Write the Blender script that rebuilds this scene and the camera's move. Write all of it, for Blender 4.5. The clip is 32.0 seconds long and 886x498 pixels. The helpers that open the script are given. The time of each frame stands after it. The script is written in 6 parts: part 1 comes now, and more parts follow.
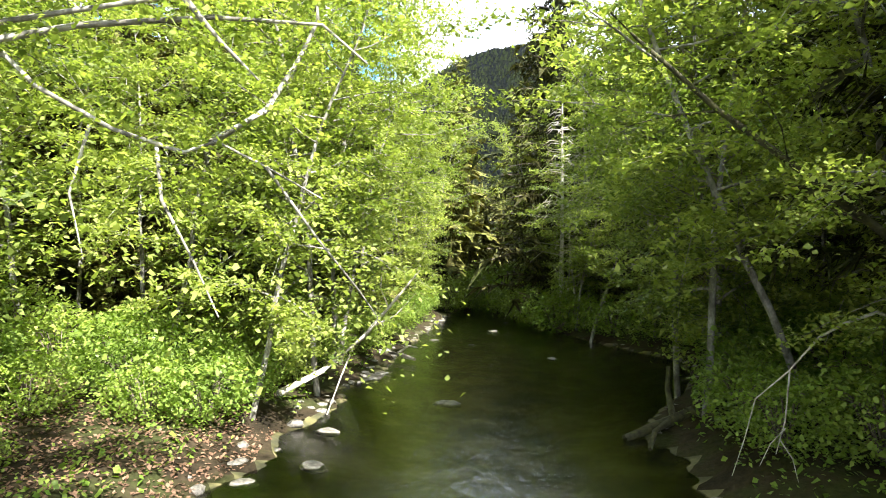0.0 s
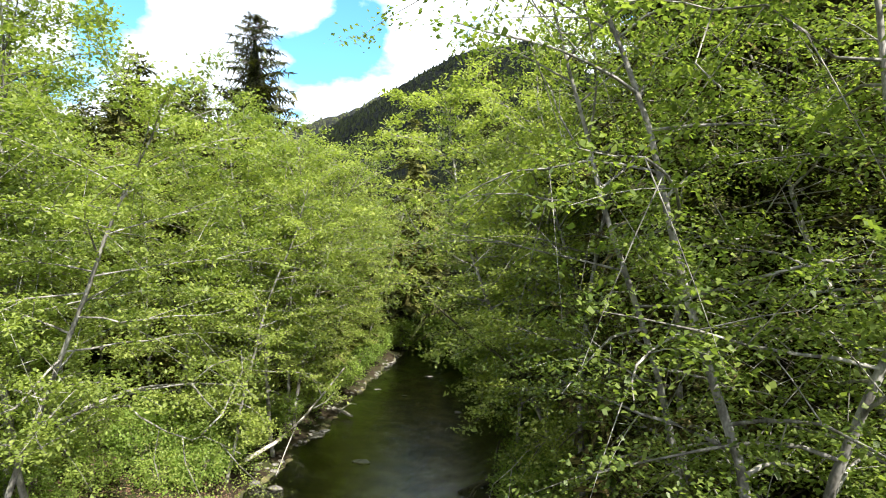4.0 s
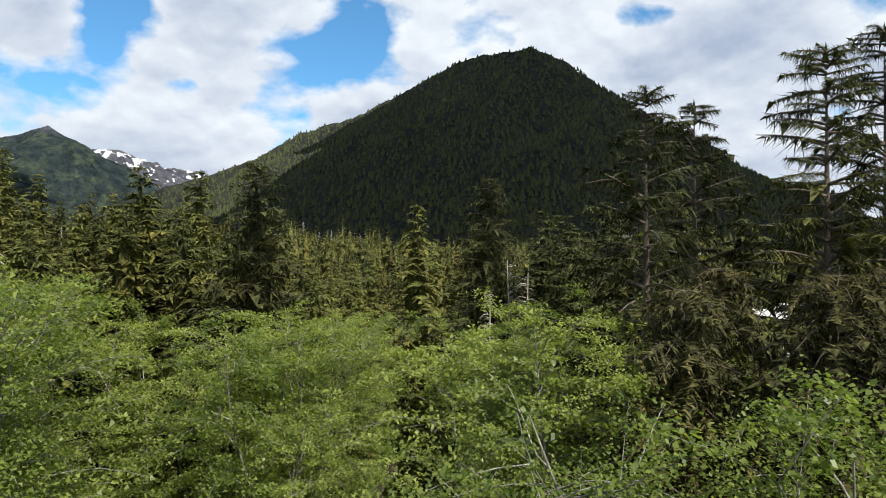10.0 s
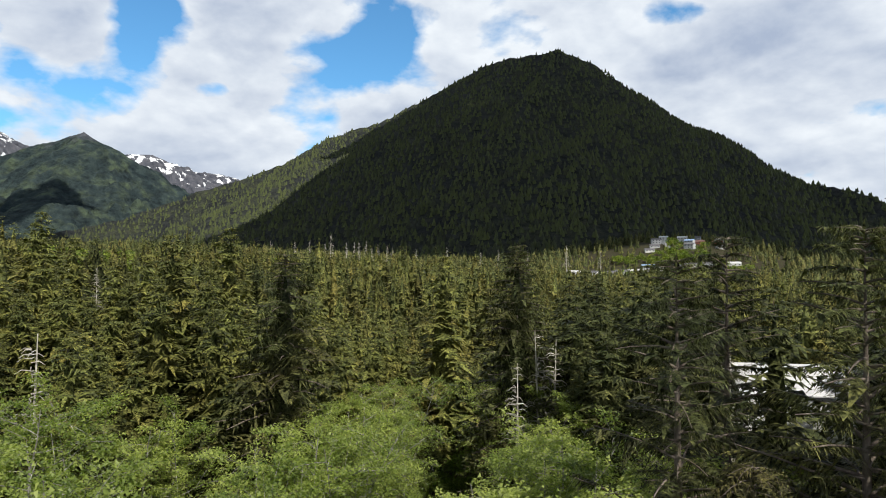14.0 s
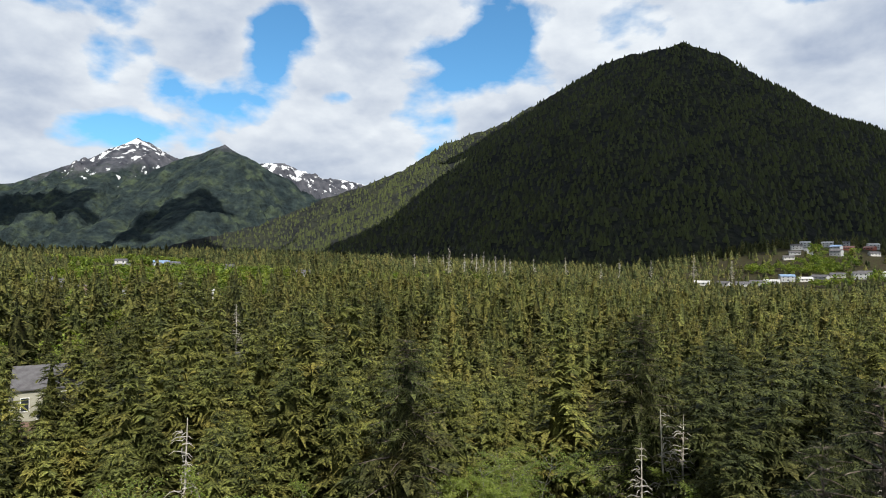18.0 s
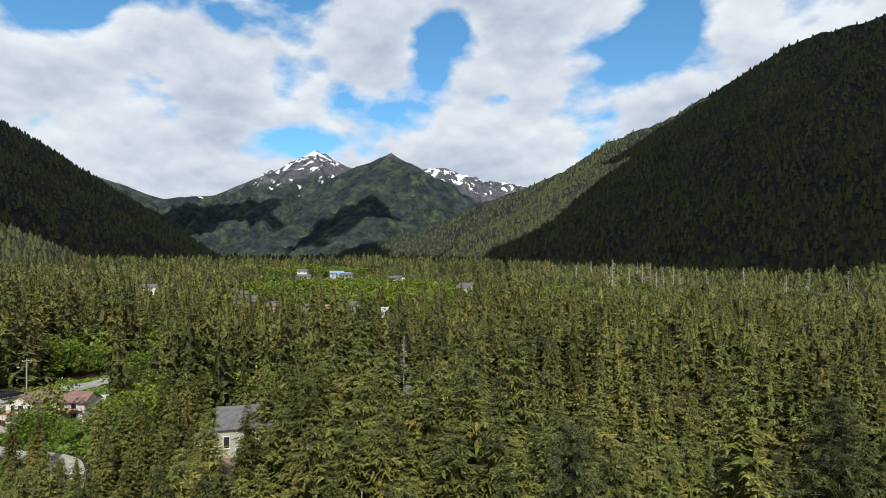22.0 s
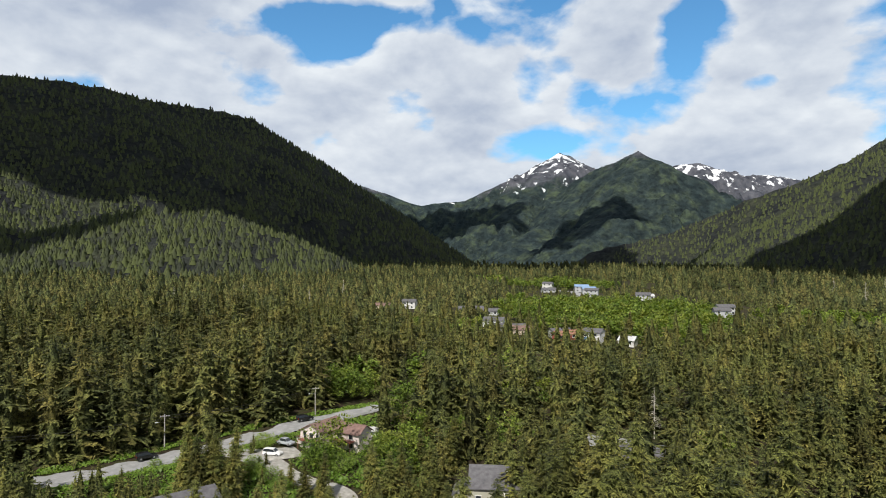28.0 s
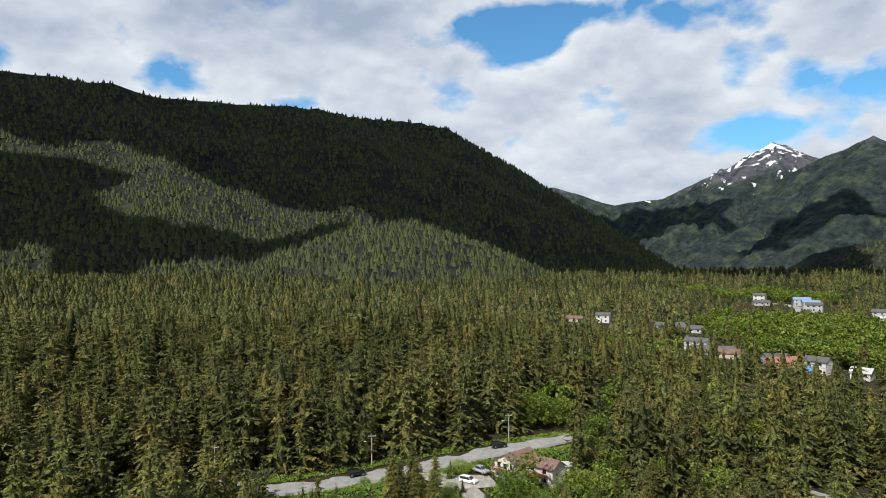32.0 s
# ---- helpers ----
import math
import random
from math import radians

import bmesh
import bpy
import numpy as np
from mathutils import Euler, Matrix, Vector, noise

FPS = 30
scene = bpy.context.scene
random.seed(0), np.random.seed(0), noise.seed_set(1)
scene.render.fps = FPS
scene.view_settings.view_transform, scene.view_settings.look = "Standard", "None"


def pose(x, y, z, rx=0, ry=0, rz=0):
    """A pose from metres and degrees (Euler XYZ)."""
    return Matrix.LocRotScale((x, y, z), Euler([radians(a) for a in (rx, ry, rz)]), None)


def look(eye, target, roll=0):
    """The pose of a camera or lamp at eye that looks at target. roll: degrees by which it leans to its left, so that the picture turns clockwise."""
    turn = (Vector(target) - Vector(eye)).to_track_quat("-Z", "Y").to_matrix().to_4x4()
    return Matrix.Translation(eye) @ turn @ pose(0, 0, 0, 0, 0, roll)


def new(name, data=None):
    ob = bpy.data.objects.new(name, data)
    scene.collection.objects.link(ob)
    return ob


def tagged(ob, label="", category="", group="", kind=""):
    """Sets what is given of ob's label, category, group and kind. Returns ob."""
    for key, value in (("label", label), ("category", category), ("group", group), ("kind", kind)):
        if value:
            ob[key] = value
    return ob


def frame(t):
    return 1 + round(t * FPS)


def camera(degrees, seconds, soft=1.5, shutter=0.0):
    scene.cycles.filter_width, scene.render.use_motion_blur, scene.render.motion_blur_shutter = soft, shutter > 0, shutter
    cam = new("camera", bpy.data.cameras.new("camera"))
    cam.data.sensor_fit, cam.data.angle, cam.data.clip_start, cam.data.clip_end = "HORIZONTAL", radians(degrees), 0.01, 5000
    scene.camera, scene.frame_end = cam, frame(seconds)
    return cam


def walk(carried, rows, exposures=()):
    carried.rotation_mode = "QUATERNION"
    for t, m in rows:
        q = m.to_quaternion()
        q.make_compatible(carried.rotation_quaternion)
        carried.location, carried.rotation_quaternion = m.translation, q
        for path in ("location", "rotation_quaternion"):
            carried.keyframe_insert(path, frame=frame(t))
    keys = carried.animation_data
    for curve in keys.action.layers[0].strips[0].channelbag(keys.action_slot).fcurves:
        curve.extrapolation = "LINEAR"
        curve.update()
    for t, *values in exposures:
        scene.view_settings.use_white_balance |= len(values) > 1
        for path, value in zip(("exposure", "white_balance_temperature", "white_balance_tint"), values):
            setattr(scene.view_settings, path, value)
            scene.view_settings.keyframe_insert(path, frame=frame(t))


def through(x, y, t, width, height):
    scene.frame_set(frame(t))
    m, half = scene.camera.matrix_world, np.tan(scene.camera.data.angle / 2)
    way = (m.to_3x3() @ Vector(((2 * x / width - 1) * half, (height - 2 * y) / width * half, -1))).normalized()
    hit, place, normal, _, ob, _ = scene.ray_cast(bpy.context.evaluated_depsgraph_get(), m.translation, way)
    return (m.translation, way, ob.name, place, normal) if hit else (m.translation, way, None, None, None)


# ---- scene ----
cam = camera(69.7, 32.0, 1.0)

PATH = [
    (0.0, pose(-5.853, 15.295, 6.877, 91.340, -0.250, 0.690)),
    (0.5, pose(-5.623, 13.374, 7.946, 91.240, -0.200, 0.600)),
    (1.0, pose(-5.210, 11.408, 9.005, 91.140, -0.120, 0.420)),
    (1.5, pose(-4.646, 9.384, 10.051, 91.110, -0.000, 0.240)),
    (2.0, pose(-3.933, 7.348, 11.051, 91.100, -0.040, 0.030)),
    (2.5, pose(-3.001, 5.255, 12.017, 91.150, -0.000, -0.150)),
    (3.5, pose(-0.989, 1.299, 13.823, 91.020, -0.000, -0.300)),
    (4.5, pose(0.163, -0.551, 15.930, 90.952, -0.020, -0.408)),
    (5.0, pose(0.294, -0.504, 17.261, 90.946, -0.020, -0.436)),
    (5.5, pose(0.453, -0.697, 18.665, 91.019, -0.004, -0.447)),
    (6.0, pose(0.458, -0.779, 20.097, 91.072, -0.031, -0.497)),
    (6.5, pose(0.302, -0.539, 21.560, 91.137, 0.044, -0.517)),
    (7.0, pose(0.050, 0.061, 23.032, 91.117, 0.063, -0.010)),
    (8.0, pose(-0.003, 0.071, 25.911, 91.044, -0.016, 0.013)),
    (9.0, pose(0.000, 0.000, 28.348, 91.082, -0.083, 0.000)),
    (10.0, pose(-0.025, -0.039, 30.670, 91.105, -0.076, -0.030)),
    (11.0, pose(-0.065, -0.082, 33.081, 91.140, -0.062, 0.134)),
    (12.0, pose(-0.065, -0.127, 35.485, 91.153, -0.086, 0.222)),
    (13.0, pose(-0.059, -0.161, 37.834, 91.196, -0.059, 0.958)),
    (14.0, pose(-0.096, -0.214, 40.112, 91.193, -0.013, 2.370)),
    (14.5, pose(-0.096, -0.240, 41.267, 91.179, -0.042, 3.271)),
    (16.5, pose(-0.126, -0.313, 46.116, 91.216, -0.052, 7.982)),
    (17.0, pose(-0.156, -0.340, 47.317, 91.208, -0.029, 9.452)),
    (18.0, pose(-0.168, -0.393, 49.687, 91.220, -0.020, 12.903)),
    (19.0, pose(-0.209, -0.412, 52.075, 91.238, 0.072, 16.410)),
    (20.0, pose(-0.254, -0.455, 54.445, 91.221, 0.146, 20.021)),
    (21.0, pose(-0.261, -0.498, 56.745, 91.203, 0.234, 23.621)),
    (22.0, pose(-0.293, -0.536, 59.005, 91.255, 0.159, 27.271)),
    (23.0, pose(-0.296, -0.585, 61.213, 91.320, 0.082, 30.963)),
    (24.0, pose(-0.311, -0.630, 63.324, 91.340, 0.027, 34.714)),
    (25.0, pose(-0.338, -0.672, 65.394, 91.314, 0.015, 38.710)),
    (26.0, pose(-0.360, -0.718, 67.448, 91.312, -0.014, 42.744)),
    (26.5, pose(-0.374, -0.742, 68.473, 91.311, -0.041, 44.777)),
    (28.5, pose(-0.414, -0.825, 72.585, 91.291, -0.058, 49.978)),
    (29.0, pose(-0.421, -0.835, 73.634, 91.292, -0.112, 50.964)),
    (29.5, pose(-0.432, -0.859, 74.692, 91.295, -0.115, 52.585)),
    (30.0, pose(-0.444, -0.877, 75.755, 91.326, -0.096, 55.246)),
    (30.5, pose(-0.453, -0.901, 76.814, 91.318, -0.056, 58.025)),
    (31.0, pose(-0.466, -0.924, 77.875, 91.326, -0.051, 60.545)),
    (31.5, pose(-0.474, -0.939, 78.933, 91.333, -0.015, 63.303)),
    (32.0, pose(-0.485, -0.963, 79.988, 91.329, 0.028, 66.102)),
]
walk(cam, PATH, [(0.0, 2.42), (2.0, 2.05), (5.0, 1.2), (7.0, 0.53), (9.0, 0.36), (14.0, 0.28), (32.0, 0.16)])

# ---- light: high sun over the right shoulder of the first view, broken cloud ----
SUN_WAY = Vector((0.40, -0.58, 0.78)).normalized()      # towards the sun
world = bpy.data.worlds.new("sky")
scene.world = world
world.use_nodes = True


def make_sky():
    nt = world.node_tree
    nt.nodes.clear()
    N, L = nt.nodes.new, nt.links.new
    out = N("ShaderNodeOutputWorld")
    sky = N("ShaderNodeTexSky")
    sky.sky_type, sky.sun_disc = "NISHITA", False
    sky.sun_elevation = math.asin(SUN_WAY.z)
    sky.sun_rotation = math.atan2(SUN_WAY.x, SUN_WAY.y)
    sky.air_density, sky.dust_density, sky.ozone_density = 1.0, 0.3, 2.2
    blue = N("ShaderNodeBackground")
    blue.inputs["Strength"].default_value = 0.115
    tint = N("ShaderNodeMix")
    tint.data_type, tint.blend_type = "RGBA", "MULTIPLY"
    tint.inputs[0].default_value = 1.0
    tint.inputs[7].default_value = (0.60, 1.05, 1.22, 1)
    L(sky.outputs[0], tint.inputs[6])
    L(tint.outputs[2], blue.inputs[0])
    co = N("ShaderNodeTexCoord")
    sep = N("ShaderNodeSeparateXYZ")
    L(co.outputs["Generated"], sep.inputs[0])

    def maths(op, a, b=None, c=None):
        n = N("ShaderNodeMath")
        n.operation = op
        for i, v in enumerate((a, b, c)):
            if v is None:
                continue
            if isinstance(v, (int, float)):
                n.inputs[i].default_value = v
            else:
                L(v, n.inputs[i])
        return n.outputs[0]
    # heaped clouds: the way up is squeezed so that they flatten towards the horizon
    lift = maths("POWER", maths("MAXIMUM", sep.outputs[2], 0.002), 0.8)
    comb = N("ShaderNodeCombineXYZ")
    L(sep.outputs[0], comb.inputs[0])
    L(sep.outputs[1], comb.inputs[1])
    L(maths("MULTIPLY", lift, 1.7), comb.inputs[2])

    def heap(shift):
        """Density of the clouds; shift: the same a little further towards the sun."""
        move = N("ShaderNodeMapping")
        move.inputs["Location"].default_value = (0.30 + shift[0], 1.35 + shift[1], 0.2 + shift[2])
        L(comb.outputs[0], move.inputs[0])
        big = N("ShaderNodeTexNoise")
        big.inputs["Scale"].default_value, big.inputs["Detail"].default_value = 6.5, 8
        big.inputs["Roughness"].default_value, big.inputs["Distortion"].default_value = 0.5, 0.1
        L(move.outputs[0], big.inputs["Vector"])
        return big.outputs[0]
    big, lit = heap((0, 0, 0)), heap((0.004, -0.006, 0.022))
    dens = big
    # openings of blue between the clouds: azimuth left of ahead, elevation, half width, half height
    def along(way):
        dot = N("ShaderNodeVectorMath")
        dot.operation = "DOT_PRODUCT"
        L(co.outputs["Generated"], dot.inputs[0])
        dot.inputs[1].default_value = way
        return dot.outputs["Value"]

    def patch(az, el, wide, high):
        """A soft round part of the sky."""
        a, e = radians(az), radians(el)
        out_way = Vector((-math.sin(a) * math.cos(e), math.cos(a) * math.cos(e), math.sin(e)))
        side_way = Vector((math.cos(a), math.sin(a), 0))
        d1 = maths("POWER", maths("ABSOLUTE", maths("DIVIDE", along(side_way), math.sin(radians(wide)))), 2.0)
        d2 = maths("POWER", maths("ABSOLUTE", maths("DIVIDE", along(side_way.cross(out_way)), math.sin(radians(high)))), 2.0)
        fall = maths("EXPONENT", maths("MULTIPLY", maths("ADD", d1, d2), -1.0))
        return maths("MULTIPLY", fall, maths("GREATER_THAN", along(out_way), 0.0))
    for az, el, wide, high, amount in GAPS:
        dens = maths("SUBTRACT", dens, maths("MULTIPLY", patch(az, el, wide, high), amount))
    cover = N("ShaderNodeValToRGB")
    cover.color_ramp.elements[0].position, cover.color_ramp.elements[1].position = 0.31, 0.42
    L(dens, cover.inputs[0])
    cloud = N("ShaderNodeBackground")
    cloud.inputs["Strength"].default_value = 0.82
    # tops turned to the sun are white, thick parts and bases grey
    tops = maths("MULTIPLY", maths("SUBTRACT", big, lit), 1.25)
    low = N("ShaderNodeTexNoise")
    low.inputs["Scale"].default_value, low.inputs["Detail"].default_value = 3.0, 3
    L(comb.outputs[0], low.inputs["Vector"])
    grey = maths("SUBTRACT", maths("ADD", maths("MULTIPLY", dens, 0.62), maths("MULTIPLY", low.outputs[0], 0.5)), tops)
    for az, el, wide, high, amount in THICK:
        grey = maths("ADD", grey, maths("MULTIPLY", patch(az, el, wide, high), amount))
    shade = N("ShaderNodeValToRGB")
    shade.color_ramp.elements[0].position, shade.color_ramp.elements[0].color = 0.40, (0.89, 0.945, 1.0, 1)
    shade.color_ramp.elements[1].position, shade.color_ramp.elements[1].color = 0.80, (0.42, 0.50, 0.65, 1)
    L(grey, shade.inputs[0])
    L(shade.outputs[0], cloud.inputs[0])
    mix = N("ShaderNodeMixShader")
    L(cover.outputs[0], mix.inputs[0])
    L(blue.outputs[0], mix.inputs[1])
    L(cloud.outputs[0], mix.inputs[2])
    L(mix.outputs[0], out.inputs[0])


GAPS = [(29, 17.5, 2.6, 3.5, 0.26), (33, 13.8, 2.6, 1.6, 0.22), (7.5, 19, 3.4, 3.4, 0.32), (13.5, 18.2, 3.0, 2.0, 0.2), (22, 14.6, 1.6, 0.9, 0.2), (-19, 20.3, 3.4, 1.2, 0.26),
        (55, 21.3, 8, 1.7, 0.30), (66, 20, 4.5, 1.6, 0.22), (58, 19, 3.0, 2.4, 0.26), (41, 10.8, 5.0, 1.5, 0.26), (47, 8.5, 2.5, 1.2, 0.14), (26.5, 20, 2.2, 2.0, 0.2), (36, 14.2, 1.6, 1.2, 0.15),
        (90, 15.5, 2.4, 1.5, 0.18), (46, 20.8, 3.5, 2.0, 0.2)]
# thick grey clouds
THICK = [(77, 21, 10, 2.6, 0.26), (86, 19, 6, 3, 0.14), (-24, 17, 8, 3, 0.12), (48, 13, 7, 3, 0.06)]
make_sky()
sun = new("sun", bpy.data.lights.new("sun", "SUN"))
sun.data.energy, sun.data.angle, sun.data.color = 5.0, radians(0.53), (1.0, 0.95, 0.86)
sun.matrix_world = look(SUN_WAY * 100, (0, 0, 0))

# ---- materials ----
MATS = {}


def nodes_of(name, rough=0.8):
    m = bpy.data.materials.new(name)
    m.use_nodes = True
    nt = m.node_tree
    b = nt.nodes["Principled BSDF"]
    b.inputs["Roughness"].default_value = rough
    MATS[name] = m
    return m, nt, b


def ramp(nt, stops, source):
    r = nt.nodes.new("ShaderNodeValToRGB")
    while len(r.color_ramp.elements) < len(stops):
        r.color_ramp.elements.new(0.5)
    for e, (p, c) in zip(r.color_ramp.elements, stops):
        e.position, e.color = p, (*c, 1)
    nt.links.new(source, r.inputs[0])
    return r.outputs[0]


def noise_tex(nt, scale, detail=5, rough=0.55, coords="Object", squash=None):
    co = nt.nodes.new("ShaderNodeTexCoord")
    src = co.outputs[coords]
    if squash:
        mp = nt.nodes.new("ShaderNodeMapping")
        mp.inputs["Scale"].default_value = squash
        nt.links.new(src, mp.inputs[0])
        src = mp.outputs[0]
    n = nt.nodes.new("ShaderNodeTexNoise")
    n.inputs["Scale"].default_value, n.inputs["Detail"].default_value, n.inputs["Roughness"].default_value = scale, detail, rough
    nt.links.new(src, n.inputs["Vector"])
    return n.outputs["Fac"]


def bump(nt, b, height, strength, distance=0.05):
    n = nt.nodes.new("ShaderNodeBump")
    n.inputs["Strength"].default_value, n.inputs["Distance"].default_value = strength, distance
    nt.links.new(height, n.inputs["Height"])
    nt.links.new(n.outputs[0], b.inputs["Normal"])


def solid(name, stops, scale, rough=0.8, relief=0.3, dist=0.02, detail=5, metal=0.0, squash=None):
    """A mottled opaque surface: noise at two scales through a ramp, with relief."""
    m, nt, b = nodes_of(name, rough)
    a, c = noise_tex(nt, scale, detail, squash=squash), noise_tex(nt, scale * 7, 3, squash=squash)
    mx = nt.nodes.new("ShaderNodeMath")
    mx.operation = "MULTIPLY_ADD"
    mx.inputs[1].default_value, mx.inputs[2].default_value = 0.35, -0.17
    nt.links.new(c, mx.inputs[0])
    ad = nt.nodes.new("ShaderNodeMath")
    ad.operation = "ADD"
    nt.links.new(a, ad.inputs[0])
    nt.links.new(mx.outputs[0], ad.inputs[1])
    nt.links.new(ramp(nt, stops, ad.outputs[0]), b.inputs["Base Color"])
    b.inputs["Metallic"].default_value = metal
    bump(nt, b, ad.outputs[0], relief, dist)
    return m


def leafy(name, dark, mid, light, through, gloss=0.45, share=0.35, leaf=0.5, needles=0.0, gap=0.46):
    """Foliage: colour varies from leaf to leaf and from tree to tree, and light comes through."""
    m, nt, b = nodes_of(name, gloss)
    geo = nt.nodes.new("ShaderNodeNewGeometry")
    at = nt.nodes.new("ShaderNodeAttribute")
    at.attribute_name = "tint"
    inf = nt.nodes.new("ShaderNodeObjectInfo")

    def mth(op, a, b2):
        n = nt.nodes.new("ShaderNodeMath")
        n.operation = op
        for i, v in enumerate((a, b2)):
            if isinstance(v, (int, float)):
                n.inputs[i].default_value = v
            else:
                nt.links.new(v, n.inputs[i])
        return n.outputs[0]
    k = mth("ADD", mth("MULTIPLY", geo.outputs["Random Per Island"], leaf),
            mth("MULTIPLY", mth("PINGPONG", mth("ADD", at.outputs["Fac"], inf.outputs["Random"]), 1.0), 1.0 - leaf))
    col = ramp(nt, [(0.0, dark), (0.5, mid), (1.0, light)], k)
    gaps = None
    if needles:
        # twigs and needles finer than the mesh: mottled colour and small gaps
        grain = noise_tex(nt, needles, 3, 0.6)
        mt = nt.nodes.new("ShaderNodeMix")
        mt.data_type, mt.blend_type = "RGBA", "MULTIPLY"
        mt.inputs[0].default_value = 1.0
        nt.links.new(col, mt.inputs[6])
        nt.links.new(ramp(nt, [(0.36, (0.16, 0.18, 0.20)), (0.52, (1.0, 1.0, 1.0)), (0.66, (1.65, 1.62, 1.45))], grain), mt.inputs[7])
        col = mt.outputs[2]
        hue = nt.nodes.new("ShaderNodeMix")
        hue.data_type, hue.blend_type = "RGBA", "MULTIPLY"
        hue.inputs[0].default_value = 1.0
        nt.links.new(col, hue.inputs[6])
        nt.links.new(ramp(nt, [(0.36, (1.16, 1.02, 0.96)), (0.46, (1.06, 1.02, 0.98)), (0.56, (0.96, 1.02, 0.97)), (0.66, (0.70, 0.78, 0.92))], noise_tex(nt, 0.13, 2)), hue.inputs[7])
        col = hue.outputs[2]
        if gap:
            cut = nt.nodes.new("ShaderNodeMath")
            cut.operation = "GREATER_THAN"
            nt.links.new(noise_tex(nt, needles * 0.8, 2, 0.6), cut.inputs[0])
            cut.inputs[1].default_value = gap
            gaps = cut.outputs[0]
    nt.links.new(col, b.inputs["Base Color"])
    b.inputs["Specular IOR Level"].default_value = 0.10 if needles or leaf < 0.3 else 0.32
    tr = nt.nodes.new("ShaderNodeBsdfTranslucent")
    mul = nt.nodes.new("ShaderNodeMix")
    mul.data_type, mul.blend_type = "RGBA", "MULTIPLY"
    mul.inputs[0].default_value = 1.0
    mul.inputs[7].default_value = (*through, 1)
    nt.links.new(col, mul.inputs[6])
    nt.links.new(mul.outputs[2], tr.inputs[0])
    mix = nt.nodes.new("ShaderNodeMixShader")
    mix.inputs[0].default_value = share
    nt.links.new(b.outputs[0], mix.inputs[1])
    nt.links.new(tr.outputs[0], mix.inputs[2])
    last = mix.outputs[0]
    if gaps is not None:
        clear, m2 = nt.nodes.new("ShaderNodeBsdfTransparent"), nt.nodes.new("ShaderNodeMixShader")
        nt.links.new(gaps, m2.inputs[0])
        nt.links.new(clear.outputs[0], m2.inputs[1])
        nt.links.new(last, m2.inputs[2])
        last = m2.outputs[0]
    nt.links.new(last, nt.nodes["Material Output"].inputs["Surface"])
    return m


NEEDLE = leafy("spruce_needles", (0.023, 0.026, 0.010), (0.106, 0.110, 0.033), (0.220, 0.219, 0.063), (1.4, 1.5, 0.5), 0.6, 0.12, 0.45, 4.0, 0.0)
OLD_SPRUCE = leafy("dark_spruce_needles", (0.014, 0.017, 0.008), (0.054, 0.060, 0.023), (0.135, 0.142, 0.052), (1.4, 1.5, 0.5), 0.6, 0.12, 0.45, 5.0, 0.0)
BROWN_NEEDLE = leafy("hemlock_needles", (0.022, 0.021, 0.010), (0.078, 0.072, 0.028), (0.175, 0.155, 0.060), (1.4, 1.4, 0.5), 0.6, 0.12, 0.45, 5.0, 0.0)
MID_NEEDLE = leafy("forest_needles", (0.018, 0.021, 0.009), (0.094, 0.099, 0.032), (0.195, 0.195, 0.060), (1.4, 1.5, 0.5), 0.65, 0.10, 0.4, 2.2, 0.0)
OLD_NEEDLE = leafy("old_spruce_needles", (0.015, 0.017, 0.008), (0.074, 0.078, 0.027), (0.165, 0.164, 0.053), (1.4, 1.5, 0.5), 0.65, 0.10, 0.4, 2.2, 0.0)
FAR_NEEDLE = leafy("far_needles", (0.010, 0.012, 0.006), (0.044, 0.051, 0.019), (0.118, 0.121, 0.044), (1.2, 1.4, 0.6), 0.8, 0.08, 0.15, 0.8, 0.40)
# mountain conifers: some distance haze is painted in as a bluish dark stop
HAZY_NEEDLE = leafy("hazy_slope_needles", (0.017, 0.018, 0.021), (0.036, 0.042, 0.029), (0.074, 0.089, 0.031), (1.2, 1.3, 0.8), 0.8, 0.08, 0.12)
ALDER = leafy("alder_leaves", (0.066, 0.104, 0.024), (0.178, 0.222, 0.050), (0.360, 0.395, 0.120), (1.85, 2.0, 0.95), 0.42, 0.44, 0.55)
WOOD_LEAF = leafy("wood_leaves", (0.048, 0.076, 0.014), (0.118, 0.164, 0.030), (0.205, 0.250, 0.058), (1.4, 1.6, 0.5), 0.5, 0.3, 0.25, 1.0, 0.42)
BUSH = leafy("shrub_leaves", (0.070, 0.115, 0.022), (0.165, 0.235, 0.046), (0.31, 0.37, 0.095), (1.6, 1.85, 0.65), 0.42, 0.4)
GRASS = leafy("grass_blades", (0.06, 0.11, 0.015), (0.12, 0.20, 0.03), (0.20, 0.27, 0.05), (1.5, 1.7, 0.5), 0.5, 0.3)
BARK = solid("spruce_bark", [(0.25, (0.05, 0.038, 0.03)), (0.55, (0.12, 0.095, 0.075)), (0.8, (0.22, 0.19, 0.16))], 3.0, 0.9, 0.6, 0.03, squash=(1, 1, 0.25))
ALDER_BARK = solid("alder_bark", [(0.3, (0.06, 0.055, 0.045)), (0.5, (0.18, 0.17, 0.15)), (0.75, (0.46, 0.44, 0.40))], 2.2, 0.85, 0.4, 0.02, squash=(1, 1, 0.6))
GREY_WOOD = solid("grey_dead_wood", [(0.3, (0.20, 0.18, 0.15)), (0.55, (0.42, 0.39, 0.34)), (0.8, (0.62, 0.59, 0.53))], 3.0, 0.85, 0.4, 0.02)
MOSS_WOOD = solid("mossy_wood", [(0.3, (0.022, 0.020, 0.012)), (0.5, (0.052, 0.050, 0.022)), (0.75, (0.10, 0.095, 0.036))], 3.5, 0.95, 0.8, 0.05)
